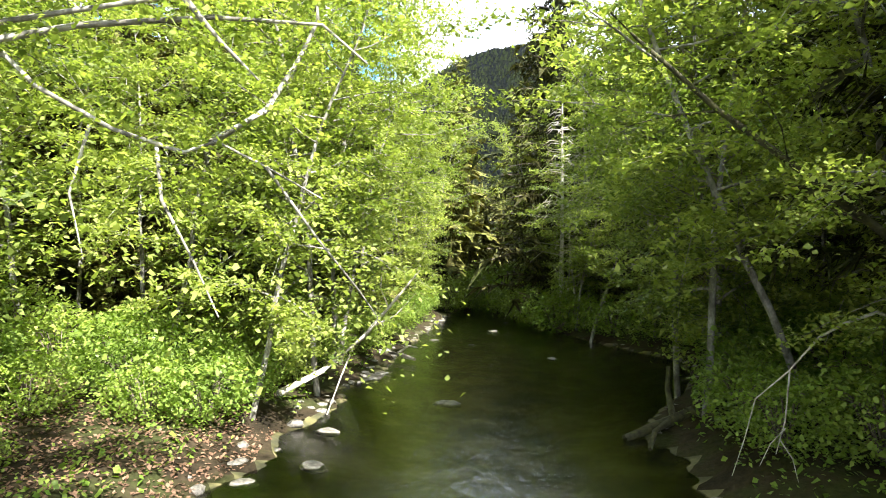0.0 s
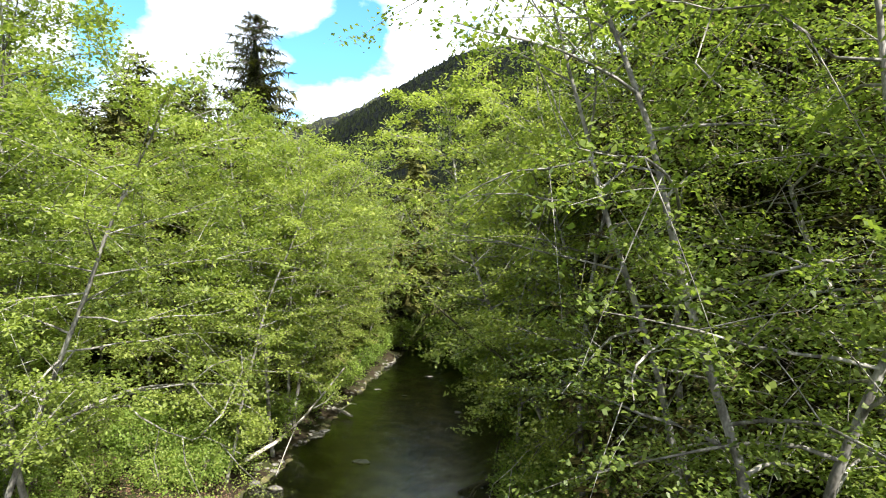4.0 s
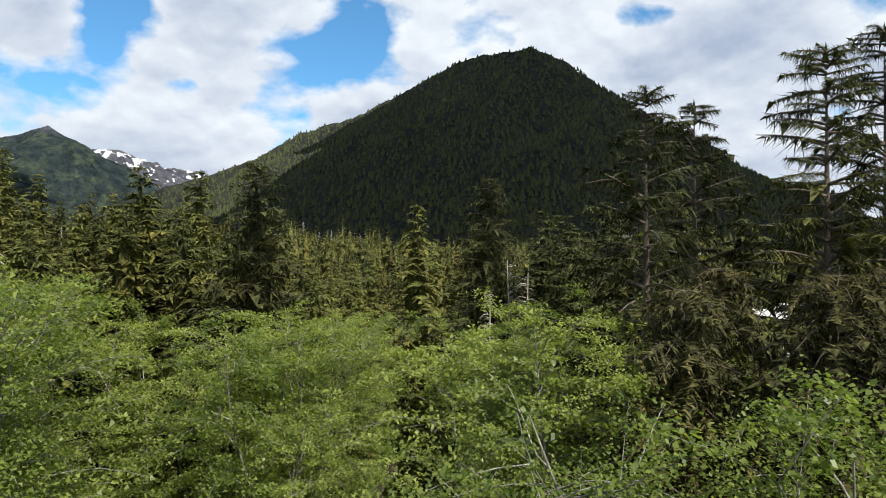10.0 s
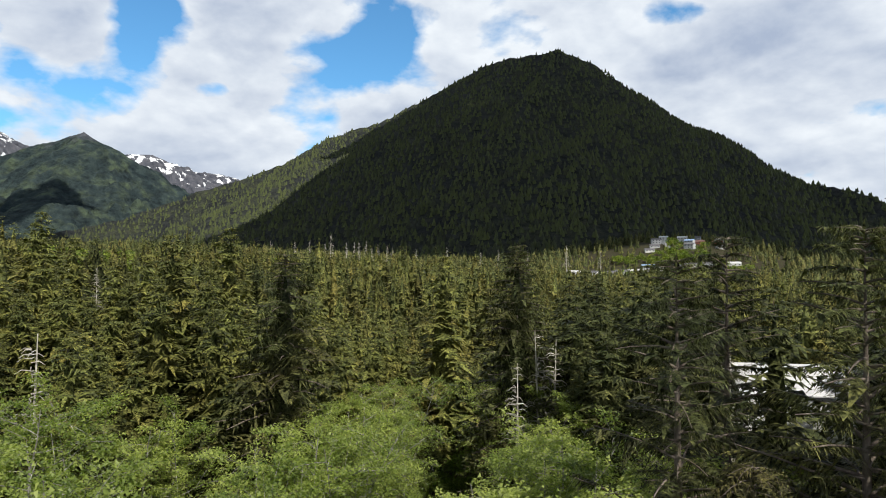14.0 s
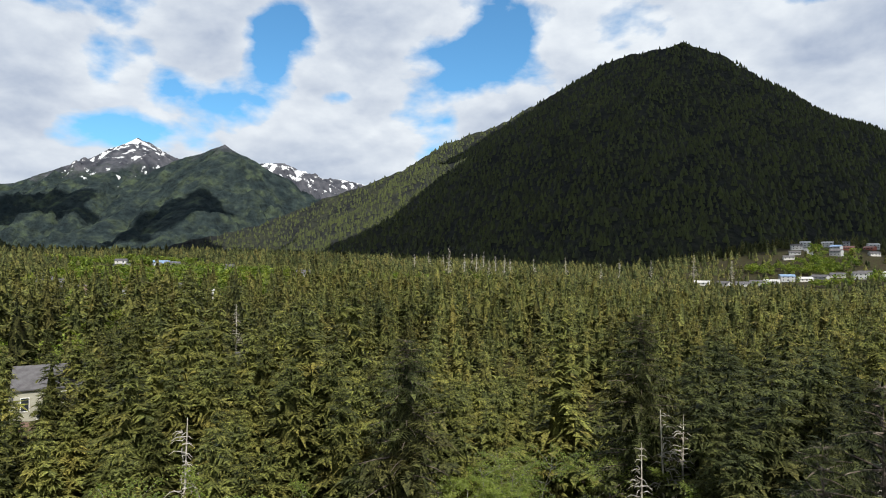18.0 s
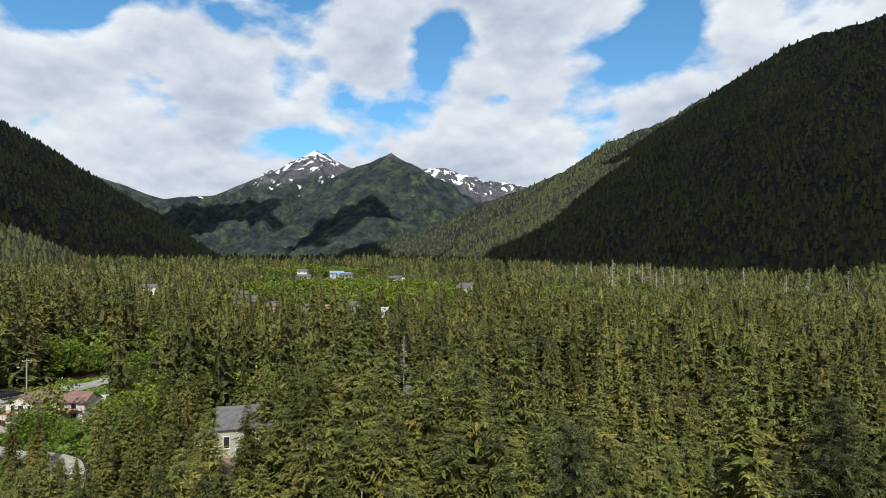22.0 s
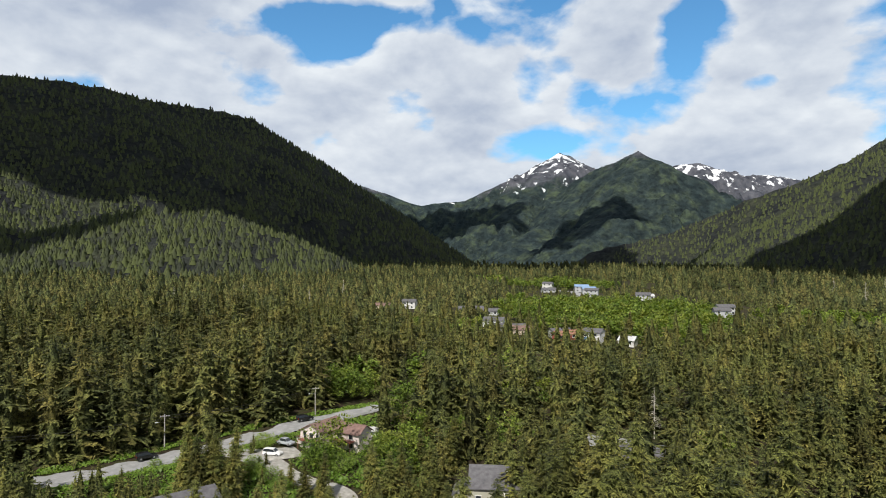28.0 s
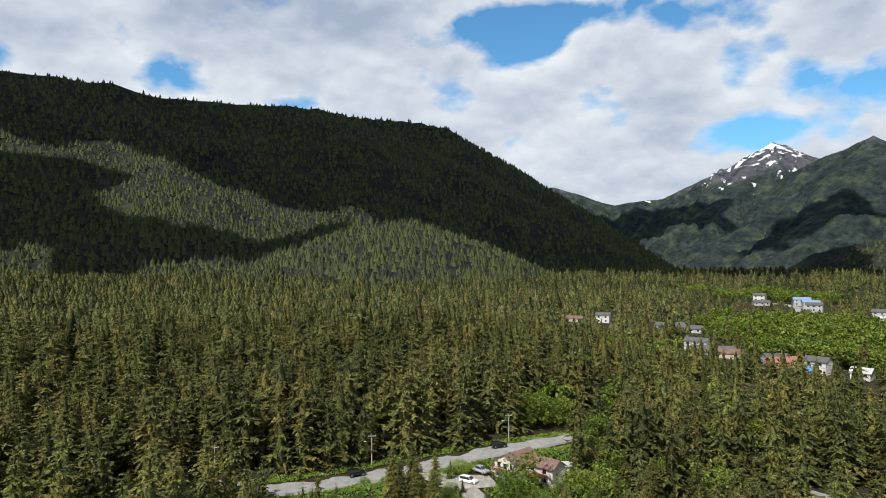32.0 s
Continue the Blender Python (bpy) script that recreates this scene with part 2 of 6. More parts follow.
STONE = solid("river_stone", [(0.3, (0.06, 0.056, 0.048)), (0.5, (0.14, 0.13, 0.115)), (0.75, (0.28, 0.27, 0.24))], 2.5, 0.7, 0.5, 0.03)
ASPHALT = solid("pale_asphalt", [(0.3, (0.20, 0.20, 0.20)), (0.6, (0.27, 0.27, 0.27)), (0.8, (0.34, 0.34, 0.33))], 0.6, 0.9, 0.1, 0.01)
GRAVEL = solid("gravel", [(0.3, (0.20, 0.19, 0.17)), (0.6, (0.32, 0.31, 0.29)), (0.8, (0.42, 0.40, 0.37))], 0.9, 0.95, 0.3, 0.02)


def ground_material():
    m, nt, b = nodes_of("forest_floor", 0.95)
    b.inputs["Specular IOR Level"].default_value = 0.1
    a, c = noise_tex(nt, 0.35, 6), noise_tex(nt, 5.0, 4)
    col = ramp(nt, [(0.3, (0.014, 0.012, 0.008)), (0.46, (0.035, 0.028, 0.018)), (0.6, (0.030, 0.038, 0.013)), (0.75, (0.06, 0.05, 0.03))], a)
    mx = nt.nodes.new("ShaderNodeMix")
    mx.data_type, mx.blend_type = "RGBA", "MULTIPLY"
    mx.inputs[0].default_value = 0.7
    nt.links.new(col, mx.inputs[6])
    nt.links.new(ramp(nt, [(0.25, (0.5, 0.48, 0.45)), (0.7, (1.5, 1.4, 1.3))], c), mx.inputs[7])
    nt.links.new(mx.outputs[2], b.inputs["Base Color"])
    bump(nt, b, c, 0.6, 0.1)
    return m


def bed_material():
    return solid("river_bed", [(0.3, (0.026, 0.026, 0.013)), (0.48, (0.070, 0.068, 0.028)), (0.6, (0.13, 0.115, 0.045)), (0.8, (0.24, 0.21, 0.13))], 0.45, 0.9, 0.5, 0.1)


def water_material():
    m = bpy.data.materials.new("clear_brown_water")
    m.use_nodes = True
    nt = m.node_tree
    nt.nodes.clear()
    N, L = nt.nodes.new, nt.links.new
    out, gl, tr, mix, fr = (N("ShaderNodeOutputMaterial"), N("ShaderNodeBsdfGlossy"), N("ShaderNodeBsdfTransparent"),
                            N("ShaderNodeMixShader"), N("ShaderNodeFresnel"))
    gl.inputs["Roughness"].default_value = 0.03
    tr.inputs[0].default_value = (0.76, 0.79, 0.55, 1)
    fr.inputs["IOR"].default_value = 1.85
    bp = N("ShaderNodeBump")
    bp.inputs["Strength"].default_value, bp.inputs["Distance"].default_value = 0.8, 0.075
    a = noise_tex(nt, 1.6, 5, 0.6, squash=(1.5, 0.55, 1))
    L(a, bp.inputs["Height"])
    L(bp.outputs[0], gl.inputs["Normal"])
    L(bp.outputs[0], fr.inputs["Normal"])
    L(fr.outputs[0], mix.inputs[0])
    L(tr.outputs[0], mix.inputs[1])
    L(gl.outputs[0], mix.inputs[2])
    L(mix.outputs[0], out.inputs[0])
    MATS["water"] = m
    return m


def mountain_material(name, low, mid, high, fine=0.09, relief=6.0):
    m, nt, b = nodes_of(name, 0.95)
    b.inputs["Specular IOR Level"].default_value = 0.05
    a, c = noise_tex(nt, 0.012, 8, 0.65), noise_tex(nt, fine, 6, 0.62)
    col = ramp(nt, [(0.3, low), (0.5, mid), (0.7, high)], a)
    mx = nt.nodes.new("ShaderNodeMix")
    mx.data_type, mx.blend_type = "RGBA", "MULTIPLY"
    mx.inputs[0].default_value = 0.8
    nt.links.new(col, mx.inputs[6])
    nt.links.new(ramp(nt, [(0.3, (0.35, 0.36, 0.40)), (0.7, (1.6, 1.6, 1.5))], c), mx.inputs[7])
    nt.links.new(mx.outputs[2], b.inputs["Base Color"])
    bump(nt, b, c, 1.0, relief)
    return m, nt, b, mx.outputs[2]


FLOOR, BED, WATER = ground_material(), bed_material(), water_material()
# the blue in the darker tones imitates haze before the slopes
HAZY_WOODED = mountain_material("hazy_wooded_slope", (0.013, 0.014, 0.017), (0.024, 0.027, 0.025), (0.042, 0.046, 0.030))[0]


def hazy_alpine_material(name, rock_from, snow_share):
    # greens pulled towards blue: aerial haze put into the base colour
    m, nt, b, col = mountain_material(name, (0.013, 0.021, 0.026), (0.028, 0.040, 0.041), (0.064, 0.084, 0.052), 0.03, 34.0)
    geo = nt.nodes.new("ShaderNodeNewGeometry")
    sep = nt.nodes.new("ShaderNodeSeparateXYZ")
    nt.links.new(geo.outputs["Position"], sep.inputs[0])

    def mth(op, a, b2=0.0, c2=0.0):
        n = nt.nodes.new("ShaderNodeMath")
        n.operation = op
        for i, v in enumerate((a, b2, c2)):
            if isinstance(v, (int, float)):
                n.inputs[i].default_value = v
            else:
                nt.links.new(v, n.inputs[i])
        return n.outputs[0]
    rock_n, snow_n = noise_tex(nt, 0.01, 7, 0.65), noise_tex(nt, 0.016, 7, 0.62)
    streak = noise_tex(nt, 0.02, 4, 0.6, squash=(1, 1, 0.3))

    def blend(fac, base, colour):
        mx = nt.nodes.new("ShaderNodeMix")
        mx.data_type = "RGBA"
        nt.links.new(fac, mx.inputs[0])
        nt.links.new(base, mx.inputs[6])
        if isinstance(colour, tuple):
            mx.inputs[7].default_value = (*colour, 1)
        else:
            nt.links.new(colour, mx.inputs[7])
        return mx.outputs[2]

    def step(v, a, b2):
        n = nt.nodes.new("ShaderNodeMapRange")
        n.inputs[1].default_value, n.inputs[2].default_value = a, b2
        nt.links.new(v, n.inputs[0])
        return n.outputs[0]
    rock = step(mth("ADD", sep.outputs[2], mth("MULTIPLY", rock_n, 320.0)), rock_from + 160.0, rock_from + 240.0)
    # grey rock carries the same painted blue haze
    hazy_rock = ramp(nt, [(0.32, (0.042, 0.046, 0.060)), (0.68, (0.120, 0.122, 0.138))], streak)
    col = blend(rock, col, hazy_rock)
    high = step(sep.outputs[2], 480.0, 760.0)
    snow = step(mth("ADD", mth("ADD", snow_n, mth("MULTIPLY", streak, 0.35)), mth("MULTIPLY", high, 0.14)), 0.90 - snow_share, 0.92 - snow_share)
    snow = mth("MULTIPLY", snow, step(sep.outputs[2], 430.0, 450.0))
    col = blend(snow, col, (0.80, 0.82, 0.85))
    nt.links.new(col, b.inputs["Base Color"])
    return m


ALPINE, GREEN_ALP, SNOWY = hazy_alpine_material("alpine_slope", 520.0, 0.06), hazy_alpine_material("green_alp", 600.0, -0.08), hazy_alpine_material("snowy_slope", 330.0, 0.10)

# ---- mesh helpers ----


def fast_mesh(name, verts, quads=None, tris=None, tint=None, smooth=False):
    """A mesh from numpy arrays of corners, four- and three-cornered faces; tint: one number a corner."""
    verts = np.asarray(verts, np.float32)
    me = bpy.data.meshes.new(name)
    me.vertices.add(len(verts))
    me.vertices.foreach_set("co", verts.ravel())
    loops, starts, at = [], [], 0
    for faces, k in ((quads, 4), (tris, 3)):
        if faces is not None and len(faces):
            f = np.asarray(faces, np.int32)
            loops.append(f.ravel())
            starts.append(at + np.arange(len(f), dtype=np.int32) * k)
            at += len(f) * k
    loops, starts = np.concatenate(loops), np.concatenate(starts)
    me.loops.add(len(loops))
    me.loops.foreach_set("vertex_index", loops)
    me.polygons.add(len(starts))
    me.polygons.foreach_set("loop_start", starts)
    if smooth:
        me.polygons.foreach_set("use_smooth", np.ones(len(starts), bool))
    if tint is not None:
        me.attributes.new("tint", "FLOAT", "POINT").data.foreach_set("value", np.asarray(tint, np.float32))
    me.update(calc_edges=True)
    return me


def link(name, me, mat, parent=None, label=""):
    if mat and not me.materials:
        me.materials.append(mat)
    ob = new(name, me)
    ob.parent = parent
    return tagged(ob, label)


def part(name, bm, mat, parent=None, label=""):
    me = bpy.data.meshes.new(name)
    bm.to_mesh(me)
    bm.free()
    return link(name, me, mat, parent, label)


def empty(name, at, turn=0.0, size=1.0):
    e = new(name)
    e.empty_display_size = 0.3
    e.matrix_world = Matrix.Translation(at) @ Matrix.Rotation(turn, 4, "Z") @ Matrix.Scale(size, 4)
    return e


def tubes(lines, sides=6):
    """Round limbs along polylines: each a list of (point, radius)."""
    V, Q = [], []
    for line in lines:
        base = len(V)
        n = len(line)
        for i, (p, r) in enumerate(line):
            p = Vector(p)
            d = (Vector(line[min(i + 1, n - 1)][0]) - Vector(line[max(i - 1, 0)][0]))
            d = d.normalized() if d.length > 1e-6 else Vector((0, 0, 1))
            u = d.orthogonal().normalized()
            w = d.cross(u)
            for k in range(sides):
                a = 2 * math.pi * k / sides
                V.append(p + (u * math.cos(a) + w * math.sin(a)) * r)
        for i in range(n - 1):
            for k in range(sides):
                k2 = (k + 1) % sides
                Q.append((base + i * sides + k, base + i * sides + k2, base + (i + 1) * sides + k2, base + (i + 1) * sides + k))
    return np.array([tuple(v) for v in V], np.float32).reshape(-1, 3), np.array(Q, np.int32).reshape(-1, 4)


def merged(protos, places, rng):
    """Copies of (verts, quads) joined into one set of arrays. places: rows of which, x, y, z, size, height factor."""
    Vs, Qs, Ts, at = [], [], [], 0
    places = np.asarray(places, np.float64)
    for k, (v, q) in enumerate(protos):
        rows = places[places[:, 0] == k]
        if not len(rows):
            continue
        a = rng.uniform(0, 2 * np.pi, len(rows))
        c, s = np.cos(a)[:, None], np.sin(a)[:, None]
        sz = rows[:, 4:5]
        X = rows[:, 1:2] + (v[None, :, 0] * c - v[None, :, 1] * s) * sz
        Y = rows[:, 2:3] + (v[None, :, 0] * s + v[None, :, 1] * c) * sz
        Z = rows[:, 3:4] + v[None, :, 2] * sz * rows[:, 5:6]
        Vs.append(np.stack([X, Y, Z], -1).reshape(-1, 3))
        Qs.append((q[None] + (at + np.arange(len(rows)) * len(v))[:, None, None]).reshape(-1, q.shape[1]))
        Ts.append(np.repeat(0.72 * rng.uniform(0, 1, len(rows)) + 0.28 * np.clip(0.5 + 0.6 * wave(rows[:, 1], rows[:, 2], 34, 6), 0, 1), len(v)))
        at += len(rows) * len(v)
    return np.concatenate(Vs), np.concatenate(Qs), np.concatenate(Ts)


# ---- lie of the land ----
def smooth(a, b, v):
    t = np.clip((np.asarray(v, float) - a) / (b - a), 0, 1)
    return t * t * (3 - 2 * t)


CREEK_Y = [-400, -60, 10, 34, 42, 50, 58, 66, 75, 84, 100, 115, 140, 200, 320]
CREEK_L = [-11, -11, -12, -12.9, -12.2, -11.5, -10.5, -9.8, -9, -8, -6, -4.5, -7, -16, -28]
CREEK_R = [3, 3, 2.2, 1.8, 2.4, 7.0, 10.6, 9.5, 6.0, 4.2, 2.0, 0.0, -4, -13, -25]


def wave(x, y, size, seed):
    """Cheap smooth noise, about -1 to 1."""
    x, y = np.asarray(x, float) / size + seed * 1.37, np.asarray(y, float) / size - seed * 2.11
    return (np.sin(1.3 * x + 0.7 * np.sin(1.7 * y)) + np.sin(1.1 * y + 1.9 * np.sin(0.9 * x + seed)) + np.sin(2.3 * x - 1.7 * y + seed)) / 3


def creek_gap(x, y):
    """How far outside the creek's edges a place is; negative in the water."""
    l, r = np.interp(y, CREEK_Y, CREEK_L), np.interp(y, CREEK_Y, CREEK_R)
    w = 0.5 * wave(x, y, 2.1, 1) + 0.3 * wave(x, y, 0.9, 2)
    return np.maximum(l - x, x - r) + w + 110 * smooth(120, 340, y)


def ground_z(x, y):
    x, y = np.asarray(x, float), np.asarray(y, float)
    d = creek_gap(x, y)
    r = np.hypot(x, y)
    az = np.degrees(np.arctan2(-x, np.maximum(y, -1e9)))
    west = 0.5 + 0.5 * smooth(-15, 35, az) * (1 - smooth(110, 170, az))
    plain = west * (24 * (1 - np.exp(-r / 112)) + 0.033 * np.minimum(r, 1100)) + 44 * np.exp(-((x - 300) ** 2 + (y - 960) ** 2) / 190 ** 2)
    bank = 0.12 + 1.0 * smooth(0.2, 3.0, d) + 0.6 * smooth(3, 9, d) + 0.25 * wave(x, y, 3.0, 3) * smooth(0, 4, d)
    z = bank + np.maximum(plain - 1.5, 0) * smooth(4, 75, d) + 0.7 * wave(x, y, 23, 4) * smooth(5, 40, d)
    bed = -0.25 - 0.75 * smooth(0, 4.5, -d) + 0.12 * wave(x, y, 0.8, 5)
    return np.where(d < 0, bed + (0.37) * (1 - smooth(0, 0.6, -d)), z)


CLEAR = [(-90, 83, 9), (-84, 76, 7), (-147, 87, 13), (-149, 73, 9), (-137, 69, 6), (-127, 71, 6), (-118, 74, 6), (-112, 62, 6), (-85, 136, 8), (-95, 142, 9), (-90, 133, 7), (-88, 126, 5), (-102, 138, 7), (-97, 131, 6), (-88, 146, 5),
         (-130, 42, 8), (-119, 50, 5), (58, 106, 15), (70, 106, 14),
         (-150, 60, 12), (-151, 45, 12), (-140, 52, 10), (-139, 38, 9), (-128, 57, 8), (-147, 30, 10), (-120, 62, 6), (-152, 100, 8), (48, 86, 8), (41, 72, 5), (54, 96, 8), (40, 97, 9), (36, 85, 7), (32, 73, 6), (46, 92, 9), (28, 62, 5), (-77, 78, 6)]     # keep-clear places: x, y, radius
VILLAGE = [(-249, 253, 14, 2, 0), (-241, 247, 10, 1, 1), (-226, 251, 13, 1, 2), (-233, 256, 9, 1, 0), (-209, 260, 13, 1, 1), (-199, 263, 14, 1, 3), (-203, 254, 9, 1, 3),
           (-185, 256, 11, 2, 0), (-170, 262, 9, 1, 0), (-320, 263, 16, 1, 0), (-365, 284, 12, 2, 0), (-379, 270, 14, 1, 2), (-339, 234, 13, 1, 0), (-315, 297, 22, 1, 0),
           (-300, 301, 14, 1, 1), (-488, 484, 13, 1, 1), (-414, 498, 12, 2, 0), (-390, 470, 16, 1, 1), (-369, 493, 16, 2, 4), (-350, 478, 15, 2, 4), (-330, 455, 14, 2, 1),
           (-380, 505, 14, 1, 1), (-281, 456, 14, 2, 1), (-270, 440, 12, 1, 0), (-198, 420, 14, 2, 1), (-190, 398, 12, 2, 1), (-291, 477, 14, 1, 0)]
TOWN = [(112, 690, 18, 1, 0), (131, 682, 14, 1, 0), (148, 676, 16, 1, 0), (163, 690, 15, 1, 1), (180, 700, 17, 1, 0), (198, 716, 16, 2, 4), (214, 712, 15, 1, 0), (231, 722, 18, 1, 1),
        (250, 730, 16, 1, 0), (266, 720, 14, 2, 1), (280, 742, 15, 1, 0), (300, 735, 16, 1, 0), (262, 905, 15, 2, 1), (280, 930, 14, 2, 0), (305, 925, 15, 2, 0), (300, 880, 14, 2, 4),
        (332, 945, 14, 2, 1), (318, 890, 13, 1, 3), (345, 900, 14, 1, 3), (250, 870, 15, 1, 1), (360, 930, 15, 2, 0), (236, 845, 14, 1, 0), (290, 850, 15, 2, 1), (330, 850, 13, 1, 0)]
BOGS = [(-452, 258, 22), (-478, 250, 20), (-425, 270, 18), (-490, 92, 18), (-770, 100, 30), (-106, 579, 16), (-120, 590, 14), (-600, 180, 20), (-744, 372, 30)]
CLEAR += BOGS
CLEAR += [(x, y, w * 0.95) for x, y, w, s, c in VILLAGE + TOWN]
CLEAR += [(x * (1 - d / math.hypot(x, y)), y * (1 - d / math.hypot(x, y)), w * k) for x, y, w, s, c in VILLAGE for d, k in ((9, 0.9), (20, 0.75), (32, 0.55))]
CLEAR += [(x * (1 - d / math.hypot(x, y)), y * (1 - d / math.hypot(x, y)), w * k) for x, y, w, s, c in TOWN for d, k in ((16, 0.9), (34, 0.8), (54, 0.6))]
ROAD = [(-172, 8), (-163, 25), (-161.5, 40), (-162.4, 60), (-163, 80), (-163.4, 100), (-166, 116)]
BROADLEAF = [(-205, 318, 55), (-250, 335, 45), (-165, 318, 38), (-232, 385, 42), (-262, 365, 40), (-205, 282, 30), (-165, 285, 26), (-276, 303, 24), (-120, 447, 34), (-93, 508, 30), (-150, 420, 26), (-516, 517, 30), (-290, 350, 40), (-176, 112, 11), (-186, 124, 10), (-180, 150, 12), (-133, 141, 10), (-146, 152, 9), (-430, 520, 45),
             (-400, 530, 40), (-165, 175, 12), (-157, 116, 8), (-162, 126, 7), (-130, 98, 7), (-122, 112, 6), (-112, 92, 5), (-141, 112, 6), (-150, 63, 5), (-134, 82, 6), (-110, 118, 7), (-60, 84, 5), (262, 800, 34), (200, 780, 26), (150, 655, 26), (215, 675, 28), (275, 700, 28), (290, 870, 30), (240, 760, 30),
             (-240, 215, 14), (-272, 225, 12), (-75, 140, 7), (-215, 240, 14), (-64, 40, 9), (-78, 52, 8), (-131, 80, 6), (-124, 89, 7), (-119, 97, 7), (-131, 99, 6), (-113, 88, 6), (-187, 112, 9), (-193, 122, 9)]


def gz(x, y):
    return float(ground_z(x, y))

# ---- ground, water ----
def build_ground():
    radii = np.concatenate([np.arange(0, 70, 0.9), 70 * np.exp(np.linspace(0.02, math.log(4900 / 70), 110))])
    turns = 340
    a = np.linspace(0, 2 * np.pi, turns, endpoint=False)
    rr, aa = np.meshgrid(radii[1:], a, indexing="ij")
    x, y = -4 + rr * np.sin(aa), 42 + rr * np.cos(aa)
    v = np.concatenate([[[-4, 42, gz(-4, 42)]], np.stack([x, y, ground_z(x, y)], -1).reshape(-1, 3)])
    i, k = np.meshgrid(np.arange(len(radii) - 2), np.arange(turns), indexing="ij")
    k2 = (k + 1) % turns
    q = np.stack([1 + i * turns + k, 1 + (i + 1) * turns + k, 1 + (i + 1) * turns + k2, 1 + i * turns + k2], -1).reshape(-1, 4)[:, ::-1]
    t = np.stack([np.zeros(turns, int), 1 + (np.arange(turns) + 1) % turns, 1 + np.arange(turns)], -1)
    me = fast_mesh("ground", v, q, t, smooth=True)
    me.materials.append(FLOOR)
    me.materials.append(BED)
    mid = v[np.concatenate([q[:, 0], t[:, 0]])]
    me.polygons.foreach_set("material_index", (creek_gap(mid[:, 0], mid[:, 1]) < -0.35).astype(np.int32))
    return tagged(link("ground", me, None), "dark forest floor of moss, needles and river bank", "ground", kind="structure")


build_ground()


def build_water():
    ys = np.concatenate([np.arange(-80, 10, 4), np.arange(10, 125, 0.5), np.arange(125, 320, 4)])
    s = np.linspace(-0.06, 1.06, 44)
    l, r = np.interp(ys, CREEK_Y, CREEK_L), np.interp(ys, CREEK_Y, CREEK_R)
    x = l[:, None] - 0.8 + (r - l + 1.6)[:, None] * s[None]
    y = np.repeat(ys[:, None], len(s), 1)
    z = 0.012 * wave(x, y, 0.5, 7) + 0.02 * wave(x, y, 1.3, 8) * smooth(50, 75, y)
    n = len(s)
    i, k = np.meshgrid(np.arange(len(ys) - 1), np.arange(n - 1), indexing="ij")
    q = np.stack([i * n + k, i * n + k + 1, (i + 1) * n + k + 1, (i + 1) * n + k], -1).reshape(-1, 4)
    me = fast_mesh("water", np.stack([x, y, z], -1).reshape(-1, 3), q, smooth=True)
    return tagged(link("water", me, WATER), "clear brown creek water with small ripples", "creek", kind="structure")


build_water()


# ---- mountains: crests given by azimuth left of ahead, range and height ----
def crest(points):
    return [(-math.sin(radians(a)) * r, math.cos(radians(a)) * r, z) for a, r, z in points]


def massif(x, y, crests, rough, gully=0.0):
    h, near = np.full(x.shape, -1e3), np.full(x.shape, 1e4)
    for pts, slope in crests:
        for (x0, y0, z0), (x1, y1, z1) in zip(pts[:-1], pts[1:]):
            dx, dy = x1 - x0, y1 - y0
            t = np.clip(((x - x0) * dx + (y - y0) * dy) / (dx * dx + dy * dy), 0, 1)
            d = np.hypot(x - x0 - t * dx, y - y0 - t * dy)
            near = np.minimum(near, d)
            h = np.maximum(h, z0 + t * (z1 - z0) - slope * d + 8 * np.exp(-d / 60) - 26)
    d = sum(wave(x, y, s, 11 + k) * s for k, s in enumerate((170, 80, 38)))
    ridge = 1 - np.abs(wave(x, y, 120, 17))
    cut = sum(np.abs(wave(x, y, s, 21 + k)) * w for k, (s, w) in enumerate(((62, 90), (27, 46), (12, 20))))
    return h + rough * (d * 0.16 + 26 * (ridge - 0.6)) + gully * (cut - 50) * (1 - np.exp(-near / 130))


def mountain(name, label, crests, az, reach, step_az, step_r, mat, rough, gully=0.0):
    a = np.radians(np.arange(az[0], az[1], step_az))
    r = np.arange(reach[0], reach[1], step_r)
    aa, rr = np.meshgrid(a, r, indexing="ij")
    x, y = -np.sin(aa) * rr, np.cos(aa) * rr
    z = massif(x, y, crests, rough, gully)
    z = np.maximum(z, ground_z(x, y) - 25)
    n = len(r)
    i, k = np.meshgrid(np.arange(len(a) - 1), np.arange(n - 1), indexing="ij")
    q = np.stack([i * n + k, i * n + k + 1, (i + 1) * n + k + 1, (i + 1) * n + k], -1).reshape(-1, 4)
    keep = z.ravel()[q].max(1) > (ground_z(x, y) - 20).ravel()[q].min(1)
    me = fast_mesh(name, np.stack([x, y, z], -1).reshape(-1, 3), q[keep], smooth=True)
    return tagged(link(name, me, mat), label, "mountain", kind="structure")


PYRAMID = [(crest([(36, 2400, 131), (25.5, 2300, 252), (18, 2250, 364), (12.2, 2180, 474), (5.2, 2080, 584), (3.5, 2050, 594), (0.9, 2000, 625), (-1.7, 1960, 679), (-3.6, 1935, 690), (-5, 1920, 676), (-7.9, 1900, 673), (-10.5, 1875, 625), (-13.4, 1850, 568), (-16.5, 1815, 447), (-19.4, 1780, 318), (-22.2, 1750, 258), (-25, 1720, 248), (-30.1, 1650, 214), (-37, 1550, 66), (-50, 1500, 60)]), 0.72),
           (crest([(-7.9, 1900, 665), (-5, 1550, 440), (-3.5, 1300, 265), (-3, 1180, 130)]), 0.66),
           (crest([(12.2, 2180, 482), (14.5, 1900, 330), (15, 1700, 235), (20, 1500, 125)]), 0.55)]
